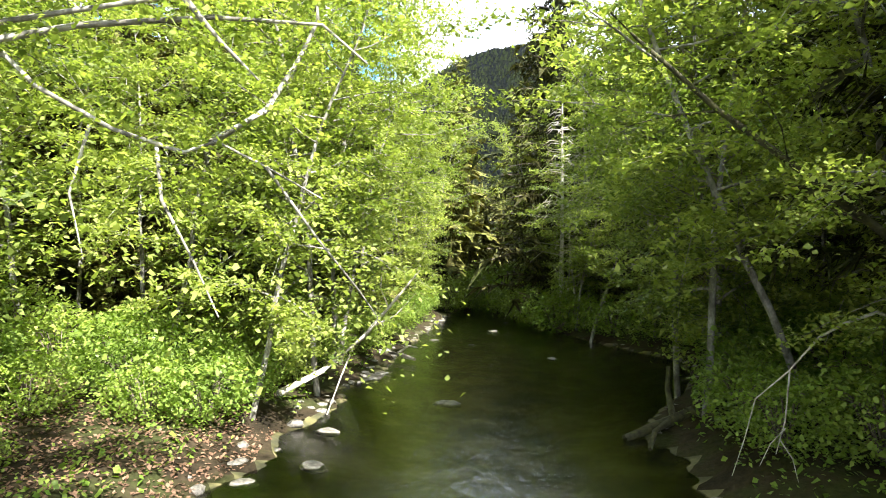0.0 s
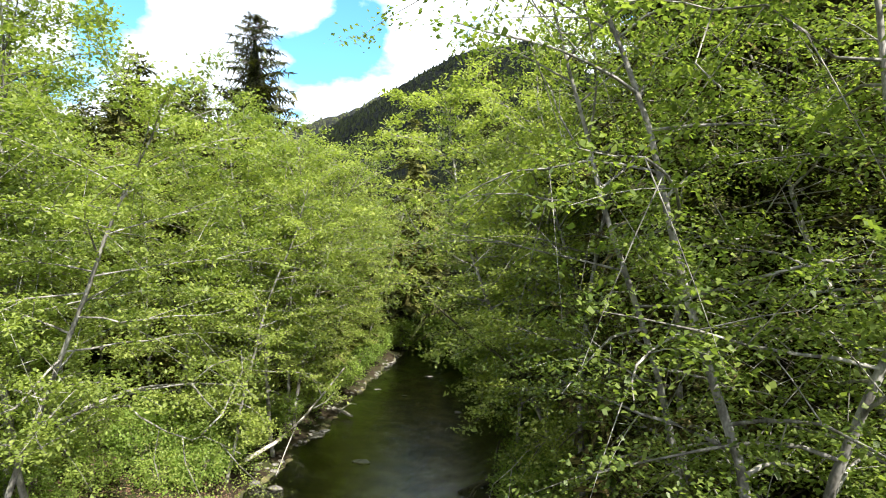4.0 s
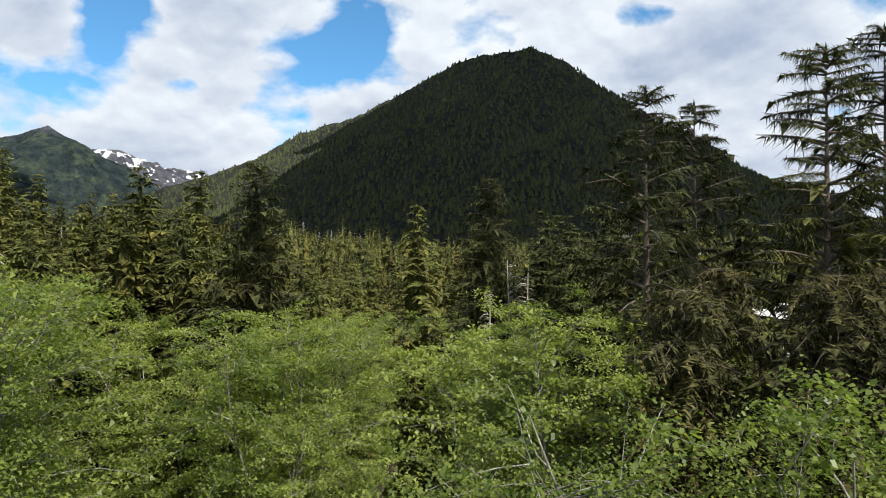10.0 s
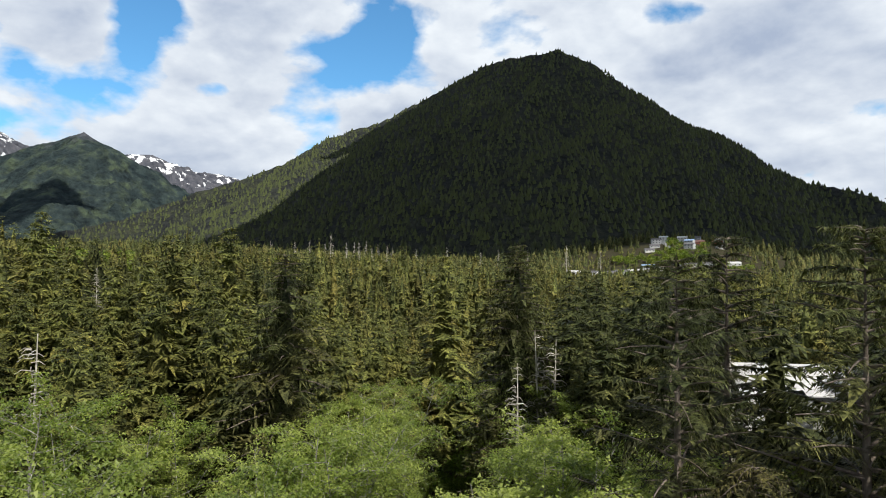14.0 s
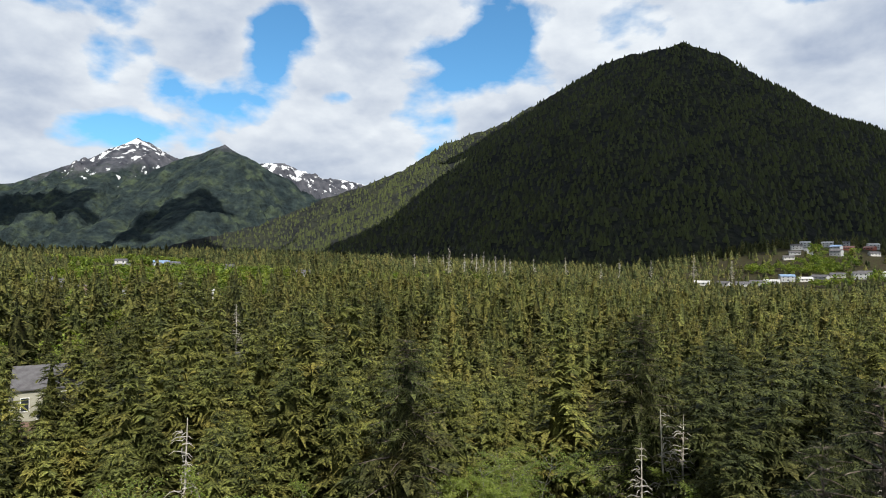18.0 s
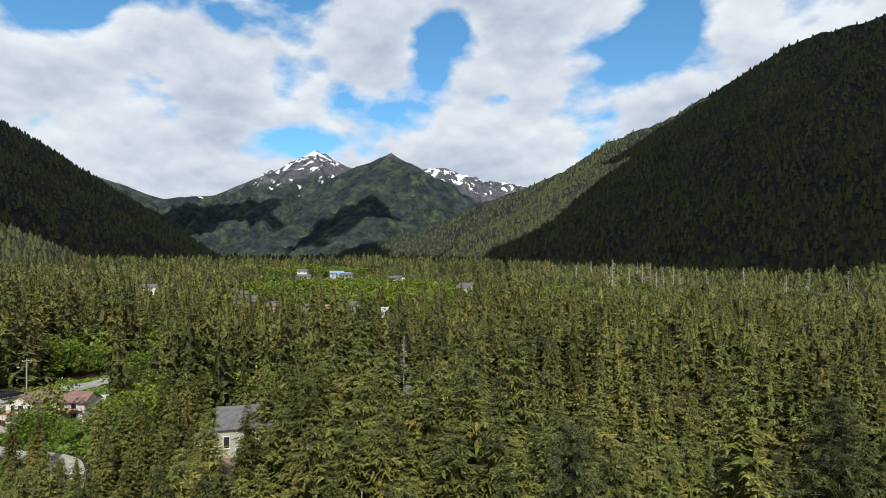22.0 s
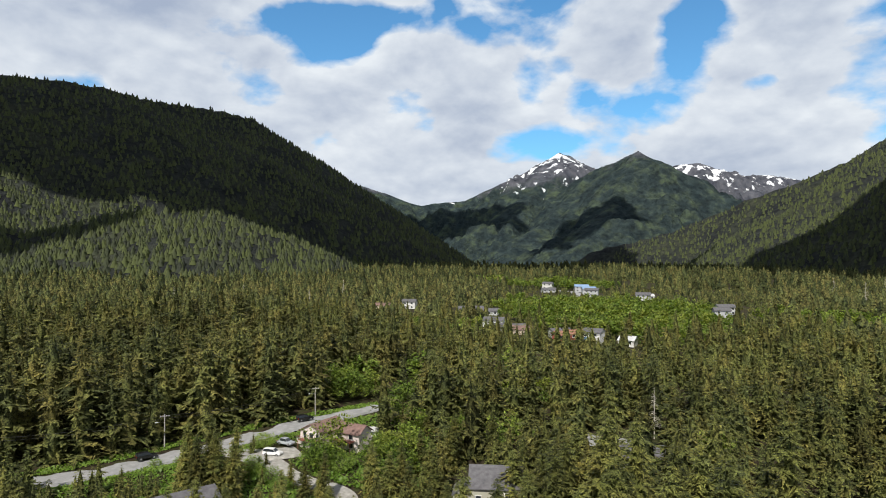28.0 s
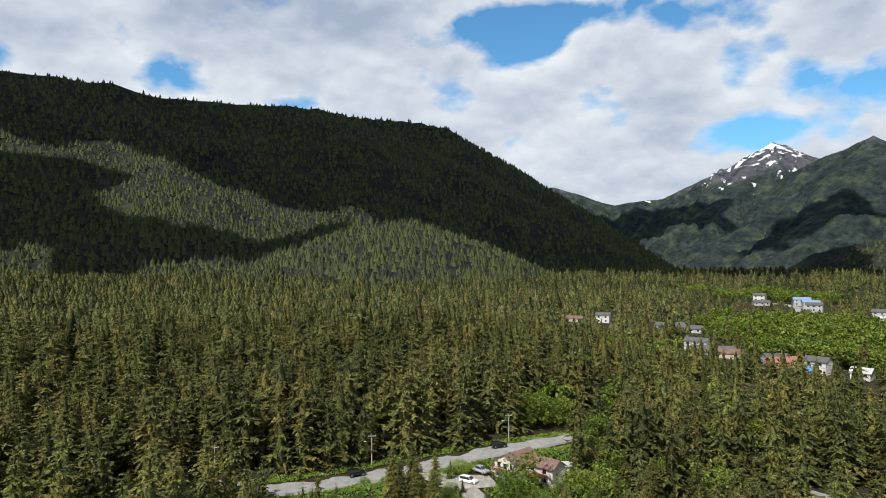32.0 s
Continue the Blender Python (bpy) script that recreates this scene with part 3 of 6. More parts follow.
RIDGE_W = [(crest([(140, 1700, 440), (120, 1800, 517), (101.1, 1850, 565), (93.7, 1850, 570), (90, 1850, 539), (86.5, 1850, 546), (84.1, 1850, 546), (75.4, 1900, 557), (70, 1980, 551), (67.8, 2000, 547), (65.8, 2030, 532), (62.7, 2080, 453), (60.5, 2130, 392), (57.7, 2200, 311), (55, 2285, 240), (52.8, 2350, 180), (49.5, 2450, 66), (46, 2520, 35), (40, 2600, 20)]), 0.66),
           (crest([(68.6, 2000, 535), (65, 1780, 320), (63, 1650, 170), (61, 1560, 60), (58, 1480, 20)]), 0.62),
           (crest([(93.7, 1850, 570), (90, 1500, 335), (84, 1250, 175)]), 0.5),
           (crest([(80, 1150, 150), (73, 1020, 160), (68.9, 980, 166), (64, 1000, 110)]), 0.42)]
SNOW_A = [(crest([(62, 4400, 500), (56.2, 4350, 612), (51, 4350, 490), (47, 4350, 506), (44, 4340, 612), (41.4, 4320, 706), (38.6, 4300, 830), (36.1, 4250, 705),
                  (33, 4300, 600), (28, 4400, 500)]), 0.62),
          (crest([(38.6, 4300, 830), (41, 3900, 520), (43, 3600, 260)]), 0.7),
          (crest([(56.2, 4350, 612), (54, 3900, 330), (52, 3500, 150)]), 0.55)]
DOME_B = [(crest([(37.5, 3750, 560), (36, 3650, 590), (34.3, 3600, 630), (31.9, 3500, 692), (29.9, 3480, 582), (28.6, 3450, 490), (26.8, 3400, 350), (25, 3350, 330), (21, 3250, 160)]), 0.85),
          (crest([(31.9, 3500, 690), (34, 3150, 400), (37, 2850, 170), (40, 2650, 70)]), 0.62),
          (crest([(36, 3650, 590), (40, 3300, 300), (44, 3000, 110)]), 0.55)]
SNOW_C = [(crest([(33, 4650, 560), (28.9, 4600, 752), (27, 4600, 770), (24.7, 4580, 690), (20.7, 4560, 618), (15, 4550, 520)]), 0.5)]
mountain("mountain_pyramid", "steep pyramid mountain covered in dark conifer forest", PYRAMID, (-52, 40), (780, 2500), 0.35, 16, HAZY_WOODED, 0.5)
mountain("mountain_west", "long dark wooded mountain ridge with a low foothill", RIDGE_W, (33, 142), (700, 2650), 0.4, 16, HAZY_WOODED, 0.5)
mountain("mountain_snow_peak", "distant rocky peak with snow patches", SNOW_A, (26, 66), (3000, 4680), 0.16, 13, ALPINE, 0.6, 1.0)
mountain("mountain_green_dome", "distant green rounded mountain with bare rock", DOME_B, (18, 48), (2600, 3900), 0.16, 12, GREEN_ALP, 0.5, 0.8)
mountain("mountain_far_snow", "far mountain streaked with snow under cloud", SNOW_C, (12, 36), (3500, 4780), 0.18, 14, SNOWY, 0.6, 0.9)


# ---- trees ----
def bushy(seed, h, r, tiers, per, pairs, tip=0.72, bare=0.05, droop=0.28, ragged=0.3, core=0.5, blunt=0.0, lift=0.22, hang=0.35, leaf=1.0, slim=0.04, mess=0.25):
    """A spruce crown: whorls of boughs, each a frond of tapered side sprays, round a dense heart. Also gives the boughs."""
    g = np.random.default_rng(seed)
    n = tiers * per
    tier, turn = np.repeat(np.arange(tiers), per), np.tile(np.arange(per), tiers)
    up = np.clip((tier + g.uniform(-0.4, 0.4, n)) / (tiers - 1), 0, 1)
    t = bare + (0.985 - bare) * (1 - (1 - up) ** 1.2)
    a = 2 * np.pi * (turn + g.uniform(-0.35, 0.35, n)) / per + tier * 0.9
    lop = g.uniform(0, 6.28)

    def reach(t, a):
        full = (np.maximum(1 - t, 0) ** tip) * (1 - blunt) + blunt * np.sqrt(np.maximum(1 - t * t, 0))
        return r * full * np.where(t > 0.2, 1.0, 0.7 + 1.5 * t) * (1 + 0.14 * np.cos(a - lop - 4 * t))
    length = reach(t, a) * g.uniform(1 - ragged, 1 + ragged * 0.6, n) + 0.018 * h
    rise, sag = g.uniform(lift * 0.2, lift, n), g.uniform(droop * 0.5, droop * 1.5, n)
    bend = g.normal(0, 0.5 * mess, n)
    # side sprays, in pairs along each bough, and one at its end
    k = np.repeat(np.arange(n), 2 * pairs)
    sgn = np.tile(np.tile([-1.0, 1.0], pairs), n)
    s = np.tile(np.repeat((np.arange(pairs) + 0.5) / pairs, 2), n) * 0.74 + 0.2 + g.uniform(-0.3 - 2 * mess, 0.3 + 2 * mess, len(k)) / pairs * 0.74
    s = np.clip(s, 0.12, 0.99)
    k, sgn, s = np.concatenate([k, np.arange(n)]), np.concatenate([sgn, np.zeros(n)]), np.concatenate([s, np.full(n, 0.9)])
    m, L, end = len(k), length[k], sgn == 0
    out, cross = np.stack([np.cos(a[k]), np.sin(a[k]), 0 * L], -1), np.stack([-np.sin(a[k]), np.cos(a[k]), 0 * L], -1)

    def spine(s):
        return out * (s * L)[:, None] + cross * (bend[k] * s * s * L)[:, None] + np.stack([0 * L, 0 * L, h * t[k] + L * (rise[k] * s - sag[k] * s * s)], -1)
    ell = leaf * L * np.where(end, 0.3, 0.5 * (1.18 - s)) * g.uniform(0.8 - 0.8 * mess, 1.2 + 0.5 * mess, m) + 0.006 * h
    half = np.where(end, 0.09, 0.36 / pairs + slim) * L
    p0, p1 = spine(np.where(end, s, s - half / L)), spine(np.where(end, s, s + half / L))
    p0 = p0 - cross * (half * end)[:, None]
    p1 = p1 + cross * (half * end)[:, None]
    fwd = np.where(end, 1.0, g.uniform(0.5 - 0.9 * mess, 0.85 + 0.4 * mess, m))
    far = spine(s) + cross * (sgn * ell)[:, None] + out * (ell * fwd)[:, None] - np.array([0, 0, 1.0]) * (ell * np.clip(g.normal(hang, 0.12 + 0.7 * mess, m), -0.35, 1.9))[:, None]
    V = np.stack([p0, p1, far], 1).reshape(-1, 3)
    # the leader
    lead = [np.array([[0.006 * h * math.cos(b), 0.006 * h * math.sin(b), h * 0.97], [0.003 * h * math.cos(b + 2), 0.003 * h * math.sin(b + 2), h * 0.972], [0, 0, h]]) for b in (0.4, 2.5, 4.6)]
    V = np.concatenate([V] + lead)
    F = np.arange(len(V)).reshape(-1, 3)
    if core:
        rings, sides = (5, 6) if tiers > 8 else (3, 5)
        base, ring = len(V), []
        for i in range(rings):
            ti = bare + 0.02 + (0.95 - bare) * i / (rings - 1)
            b = 2 * np.pi * np.arange(sides) / sides + 0.5 * i
            wd = (reach(np.full(sides, ti), b) * core if ti < 0.95 else np.full(sides, 0.02)) * g.uniform(0.75, 1.15, sides)
            ring.append(np.stack([np.cos(b) * wd, np.sin(b) * wd, np.full(sides, h * ti - 0.03 * h)], -1))
        V = np.concatenate([V] + ring)
        quads = [(base + i * sides + q, base + i * sides + (q + 1) % sides, base + (i + 1) * sides + (q + 1) % sides, base + (i + 1) * sides + q) for i in range(rings - 1) for q in range(sides)]
        F = np.concatenate([F, [(q[0], q[1], q[2]) for q in quads], [(q[0], q[2], q[3]) for q in quads]])
    boughs = [(h * t[q], a[q], length[q], rise[q], sag[q]) for q in range(n)]
    return V.astype(np.float32), F.astype(np.int32), boughs


def bough_tubes(boughs, thick):
    """The bare wood of the boughs, from the trunk to near their tips."""
    lines = []
    for z, a, ln, rise, sag in boughs:
        lines.append([((math.cos(a) * s * ln, math.sin(a) * s * ln, z + ln * (rise * s - sag * s * s) - 0.03), thick * (1 - 0.85 * s) * (0.5 + 0.12 * ln)) for s in (0.0, 0.35, 0.65, 0.92)])
    return tubes(lines, 4)


def spire(seed, h, r, sides, tiers):
    """A far conifer: ragged overlapping skirts that narrow to the top."""
    g = np.random.default_rng(seed)
    V, Q = [], []
    for i in range(tiers):
        t0, t1 = i / tiers, min((i + 1.45) / tiers, 1.0)
        n = len(V)
        for ring, (t, w) in enumerate(((t0, (1 - t0) ** 0.75), (t1, 0.5 * (1 - t1) ** 0.75 + 0.012))):
            for k in range(sides):
                a = 2 * math.pi * (k + 0.5 * (i % 2)) / sides
                w2 = r * w * (g.uniform(0.6, 1.3) if ring == 0 else 1.0)
                V.append((math.cos(a) * w2, math.sin(a) * w2, h * (t + (g.uniform(-0.07, 0.05) if ring == 0 else 0))))
        Q += [(n + k, n + (k + 1) % sides, n + sides + (k + 1) % sides, n + sides + k) for k in range(sides)]
    return np.array(V, np.float32), np.array(Q, np.int32)


def clear_of_path(x, y, r):
    return np.hypot(x, y) > r and math.hypot(x + 3, y - 7) > r and math.hypot(x + 5.8, y - 15) > r


def alder_parts(seed, h, spread, leaves, lean=(0, 0), leaf=0.30, low=0.2, fine=False):
    """Pale stems that fork, thin limbs, and leaves in sprays along the limbs."""
    rng = np.random.default_rng(seed)
    stems, limbs, clumps = [], [], []
    for sidx in range(2 if rng.uniform() < 0.4 else 1):
        p = np.array([0.25 * sidx, 0.1 * sidx, -0.3])
        d = np.array([lean[0] + rng.normal(0, 0.07) + 0.18 * sidx, lean[1] + rng.normal(0, 0.07), 1.0])
        line, n = [], 12
        for i in range(n + 1):
            t = i / n
            line.append((tuple(p), (0.0056 * h) * (1 - t) ** 0.8 + 0.02))
            d = d + rng.normal(0, 0.07, 3) * (1, 1, 0)
            p = p + d / np.linalg.norm(d) * h / n
        stems.append(line)
        count = 26
        for b in range(count):
            t = low + (0.97 - low) * (b + rng.uniform(0, 1)) / count
            i = min(int(t * n), n - 1)
            q = np.array(line[i][0]) + (np.array(line[i + 1][0]) - line[i][0]) * (t * n - i)
            a = b * 2.4 + rng.uniform(-0.5, 0.5)
            profile = math.sin(math.pi * min(1, (t - low * 0.6) / (1.12 - low * 0.6))) ** 0.7
            length = spread * profile * rng.uniform(0.7, 1.15) + 0.6
            dirn = np.array([math.cos(a), math.sin(a), rng.uniform(0.15, 0.7) * (0.4 + t)])
            bl, m = [], 6
            for k in range(m + 1):
                bl.append((tuple(q), 0.06 * (1 - k / m) * (1.2 - t) + 0.016))
                if k >= 2:
                    clumps.append((q.copy(), 0.34 + 0.035 * length))
                dirn = dirn + rng.normal(0, 0.16, 3) + np.array([0, 0, -0.06])
                q = q + dirn / np.linalg.norm(dirn) * length / m
            limbs.append(bl)
            for k in (2, 3, 4):
                q2 = np.array(bl[k][0])
                d2 = dirn * 0.5 + rng.normal(0, 0.7, 3)
                d2 = d2 / np.linalg.norm(d2)
                tw = [(tuple(q2 + d2 * length * 0.22 * j + np.array([0, 0, -0.05 * j * j])), 0.018 - 0.004 * j) for j in range(4)]
                limbs.append(tw)
                clumps += [(np.array(tw[2][0]), 0.4), (np.array(tw[3][0]), 0.45)]
    c = np.array([k[0] for k in clumps])
    s = np.array([k[1] for k in clumps])
    pick = rng.integers(0, len(c), leaves)
    pos = c[pick] + rng.normal(0, 1, (leaves, 3)) * s[pick][:, None] * (0.85, 0.85, 0.34)
    return stems, limbs, (leaf_quads if fine else leaf_tris)(pos, leaf, rng)


def leaf_tris(pos, size, rng, flat=0.55):
    """Three-cornered leaves, for crowns seen from further off."""
    n = len(pos)
    a = rng.uniform(0, 2 * np.pi, n)
    u = np.stack([np.cos(a), np.sin(a), rng.normal(-0.25, 0.35, n)], -1)
    w = np.stack([-np.sin(a), np.cos(a), rng.normal(0, flat, n)], -1)
    sz = (size * rng.uniform(0.6, 1.3, n))[:, None]
    v = np.stack([pos - u * sz * 0.42 + w * sz * 0.3, pos - u * sz * 0.3 - w * sz * 0.46, pos + u * sz * 0.66], 1).reshape(-1, 3)
    return v.astype(np.float32), np.arange(3 * n).reshape(-1, 3).astype(np.int32)


def leaf_quads(pos, size, rng, flat=0.55):
    """Bent four-cornered leaves at the places pos."""
    n = len(pos)
    a = rng.uniform(0, 2 * np.pi, n)
    u = np.stack([np.cos(a), np.sin(a), rng.normal(-0.25, 0.35, n)], -1)
    w = np.stack([-np.sin(a), np.cos(a), rng.normal(0, flat, n)], -1)
    sz = (size * rng.uniform(0.6, 1.25, n))[:, None]
    bend = np.array([0, 0, 1.0]) * sz * 0.12
    v = np.stack([pos - u * sz * 0.5, pos + w * sz * 0.36 + bend, pos + u * sz * 0.5, pos - w * sz * 0.36 + bend], 1).reshape(-1, 3)
    q = np.arange(4 * n).reshape(-1, 4)
    return v.astype(np.float32), q.astype(np.int32)


def tree_thing(kind, meshes, x, y, turn, size, label, group, sink=0.2, z=None):
    e = empty(kind, (x, y, (gz(x, y) if z is None else z) - sink), turn, size)
    tagged(e, label, "tree", group)
    for nm, me in meshes:
        ob = new(nm, me)
        ob.parent = e
        if nm not in ("trunk",):
            tagged(ob, kind="stuff")
    return e


def mesh_of(name, arrays, mat, smooth=False):
    four = arrays[1].shape[1] == 4
    me = fast_mesh(name, arrays[0], arrays[1] if four else None, None if four else arrays[1], smooth=smooth)
    me.materials.append(mat)
    return me


rng = np.random.default_rng(5)
# spruces near by, 30 m tall at size 1
def spruce_kind(seed, r, tiers, per, pairs, mat, wood=0.0, **kw):
    v, q, boughs = bushy(seed, 30.0, r, tiers, per, pairs, **kw)
    trunk = tubes([[((0, 0, -0.6), 0.44), ((0.05, 0, 8), 0.34), ((0, 0.06, 18), 0.2), ((0, 0, 28.6), 0.025)]], 8)
    meshes = [("trunk", mesh_of("spruce_trunk", trunk, BARK, True)), ("crown", mesh_of("spruce_crown", (v, q), mat))]
    if wood:
        meshes.insert(1, ("branchwork", mesh_of("spruce_boughs", bough_tubes(boughs, wood), BARK)))
    return meshes


SPRUCES = [spruce_kind(100 + k, 5.8 + 0.6 * (k % 3), 19, 8, 5, NEEDLE, tip=0.68 + 0.06 * (k % 2), ragged=0.35, core=0.45, leaf=1.15) for k in range(6)]
DARK_SPRUCES = [spruce_kind(120 + k, 5.6 + 0.5 * (k % 3), 19, 8, 5, OLD_SPRUCE, tip=0.68 + 0.08 * (k % 2), ragged=0.45, core=0.36, bare=0.12) for k in range(4)]
BIG_SPRUCES = [spruce_kind(150 + k, 5.2 + 0.5 * k, 32, 6, 52, OLD_SPRUCE, 0.09, tip=0.6, bare=0.12, ragged=0.65, core=0.0, droop=0.2, lift=0.5, hang=0.55, leaf=0.34, slim=0.006, mess=0.6) for k in range(3)]
BIG_SPRUCES.append(spruce_kind(160, 7.0, 28, 9, 24, OLD_SPRUCE, 0.09, tip=0.66, bare=0.06, ragged=0.4, core=0.4, droop=0.25, lift=0.4, hang=0.4, leaf=0.5, slim=0.010, mess=0.7))
HEMLOCKS = [spruce_kind(170 + k, 5.2, 30, 10, 24, BROWN_NEEDLE, 0.07, tip=0.5, bare=0.05, ragged=0.3, core=0.5, droop=0.45, blunt=0.75, hang=0.6, leaf=0.42, slim=0.010, mess=0.75) for k in range(2)]
ALDERS = []
for k in range(6):
    st, li, lv = alder_parts(200 + k, 24.0, 5.6, 17000, leaf=0.19, low=0.12 + 0.05 * (k % 3), lean=(0.05 * (k % 2), 0.03))
    ALDERS.append([("trunk", mesh_of("alder_trunk", tubes(st, 7), ALDER_BARK, True)), ("branchwork", mesh_of("alder_branchwork", tubes(li, 4), ALDER_BARK)),
                   ("crown", mesh_of("alder_crown", lv, ALDER))])
FINE_ALDERS = []
for k in range(4):
    st, li, lv = alder_parts(230 + k, 24.0, 5.4, 27000, leaf=0.148, fine=True, low=0.36 if k < 2 else 0.10, lean=(0.04, 0.02))
    FINE_ALDERS.append([("trunk", mesh_of("alder_trunk", tubes(st, 8), ALDER_BARK, True)), ("branchwork", mesh_of("alder_branchwork", tubes(li, 4), ALDER_BARK)),
                        ("crown", mesh_of("alder_crown", lv, ALDER))])

taken = []


def put(kind, protos, x, y, size, label, group, k=None, turn=None):
    taken.append((x, y))
    k = int(rng.integers(len(protos))) if k is None else k
    return tree_thing(kind, protos[k], x, y, rng.uniform(0, 6.28) if turn is None else turn, size, label, group)


# alders along the two banks
LEFT_BANK = [(-13.9, 41, 0.85), (-12.5, 47.5, 1.08), (-16, 20.5, 0.88), (-23.5, 34.5, 1.17), (-16.5, 50.5, 1.06), (-12.8, 54, 1.05), (-12.6, 62, 1.06), (-12, 71, 1.0), (-11.5, 79.5, 0.98), (-11, 92, 0.95), (-18.5, 29.5, 1.16), (-23, 40, 1.2), (-20, 47, 1.0), (-15, 59, 1.0),
             (-19, 57, 1.05), (-15, 68, 0.98), (-27, 33, 1.18), (-28, 48, 1.12), (-12.4, 85, 0.93), (-14, 76, 0.9), (-30, 24, 1.0), (-25, 18, 1.02), (-20, 17, 0.95), (-34, 42, 1.15), (-35, 51, 1.1), (-25, 55, 0.98), (-31, 58, 0.95), (-39, 36, 0.95), (-24, 63, 0.8)]
RIGHT_BANK = [(5.9, 48.5, 1.1), (9.5, 36, 1.1), (6.6, 44.5, 1.12), (4.5, 41.5, 1.12), (9.6, 53, 1.05), (12.4, 60, 1.0), (6.4, 72, 1.1), (6.4, 84, 0.95), (5.8, 94, 0.95), (8.4, 17, 1.1), (11.4, 14, 1.08), (9.2, 22, 1.03), (14.5, 18, 1.05), (5.9, 29, 1.06), (17.5, 21.5, 0.98), (7.4, 39, 1.1), (12.5, 40, 1.12), (13.5, 49, 1.0),
              (18, 43, 1.0), (14, 58, 0.98), (19, 53, 1.0), (11, 68, 0.95), (16, 66, 0.9), (6.5, 78, 0.85), (6, 108, 0.85), (24, 35, 1.0), (25, 48, 0.95)]
for x, y, s in LEFT_BANK:
    put("alder", FINE_ALDERS[:2] if math.hypot(x + 4, y - 12) < 20 else ALDERS, x, y, s, "leafy green red alder with pale stems on the creek bank", "alders along the creek")
for x, y, s in RIGHT_BANK:
    put("alder", FINE_ALDERS[2:] if math.hypot(x + 2, y - 8) < 27 else ALDERS, x, y, s, "leafy green red alder with pale stems on the creek bank", "alders along the creek")
# single tall spruces that stand out against the sky
for x, y, top in [(-20.1, 68.4, 41.7), (6.7, 90.8, 43.2), (-43, 90, 44.8), (-41.6, 109, 46.8), (-34.8, 83, 38), (11.5, 36, 41), (18, 45.4, 42.6), (20.3, 33.5, 42.6), (25.5, 36.5, 44.8),
                  (26, 30, 42), (35, 40, 43), (-5, 120, 42)]:
    grove = SPRUCES if x < -30 or x == -5 else BIG_SPRUCES
    put("spruce", grove, x, y, (top - gz(x, y)) / 30.0, "tall dark green spruce with drooping branches", "spruces by the creek", 3 if x == -20.1 or top == 43.2 else int(rng.integers(3)))
for x, y, top in [(10.2, 26.9, 30.1), (14.9, 23.9, 30.8), (19.5, 27.5, 31), (13.5, 31, 31)]:
    put("hemlock", HEMLOCKS, x, y, (top - gz(x, y)) / 30.0, "round-topped brownish green hemlock among the alders", "hemlocks by the creek")


def free(x, y, gap):
    return all((x - a) ** 2 + (y - b) ** 2 > gap * gap for a, b in taken)


def open_ground(x, y):
    return any((x - a) ** 2 + (y - b) ** 2 < r * r for a, b, r in CLEAR)


def road_gap(x, y):
    best = 1e9
    for (x0, y0), (x1, y1) in zip(ROAD[:-1], ROAD[1:]):
        dx, dy = x1 - x0, y1 - y0
        t = min(max(((x - x0) * dx + (y - y0) * dy) / (dx * dx + dy * dy), 0), 1)
        best = min(best, math.hypot(x - x0 - t * dx, y - y0 - t * dy))
    return best


# spruces one by one, out to about 110 m
count = 0
for _ in range(14000):
    if count >= 290:
        break
    a, r = radians(rng.uniform(-42, 100)), math.sqrt(rng.uniform(40 ** 2, 125 ** 2))
    x, y = -math.sin(a) * r, math.cos(a) * r
    if creek_gap(x, y) < 5 or not free(x, y, 4.2) or open_ground(x, y) or road_gap(x, y) < 9 or (-32 < x < 28 and y < 56) or (r < 64 and 0 < math.degrees(a) < 62):
        continue
    put("spruce", DARK_SPRUCES if x > 4 and r < 118 else SPRUCES, x, y, rng.uniform(0.82, 1.1) * (0.42 if 50 < math.degrees(a) < 84 and r > 90 else 0.68 if math.degrees(a) > 40 else 0.9 if math.degrees(a) > 30 else 1.12 if x > 0 else 1.0), "dark green spruce with drooping branches in the forest", "spruces of the near forest")
    count += 1

MID = [bushy(300 + k, 20.0, 5.0 + 0.5 * (k % 3), 10, 6, 3, tip=0.74, ragged=0.35, core=0.45)[:2] for k in range(6)]
LESS = [bushy(350 + k, 20.0, 5.2 + 0.5 * (k % 3), 8, 5, 2, tip=0.74, ragged=0.35, core=0.5, leaf=1.15)[:2] for k in range(6)]
FAR_OFF = [spire(450 + k, 20.0, 5.6 + 0.4 * k, 5, 3) for k in range(4)]
FAR = [spire(400 + k, 20.0, 5.6 + 0.4 * k, 7, 4) for k in range(5)]
TINY = [spire(500 + k, 17.0, 6.4, 4, 2) for k in range(4)]


def scatter(n, az, reach, sizes, kinds, keep):
    rows = []
    a = np.radians(rng.uniform(az[0], az[1], n))
    r = np.sqrt(rng.uniform(reach[0] ** 2, reach[1] ** 2, n))
    x, y = -np.sin(a) * r, np.cos(a) * r
    ok = keep(x, y)
    x, y = x[ok], y[ok]
    size = rng.uniform(*sizes, len(x)) * (1 + 0.2 * wave(x, y, 27, 5))
    return np.stack([rng.integers(0, kinds, len(x)), x, y, ground_z(x, y) - 0.5, size, rng.uniform(0.72, 1.08, len(x))], -1)


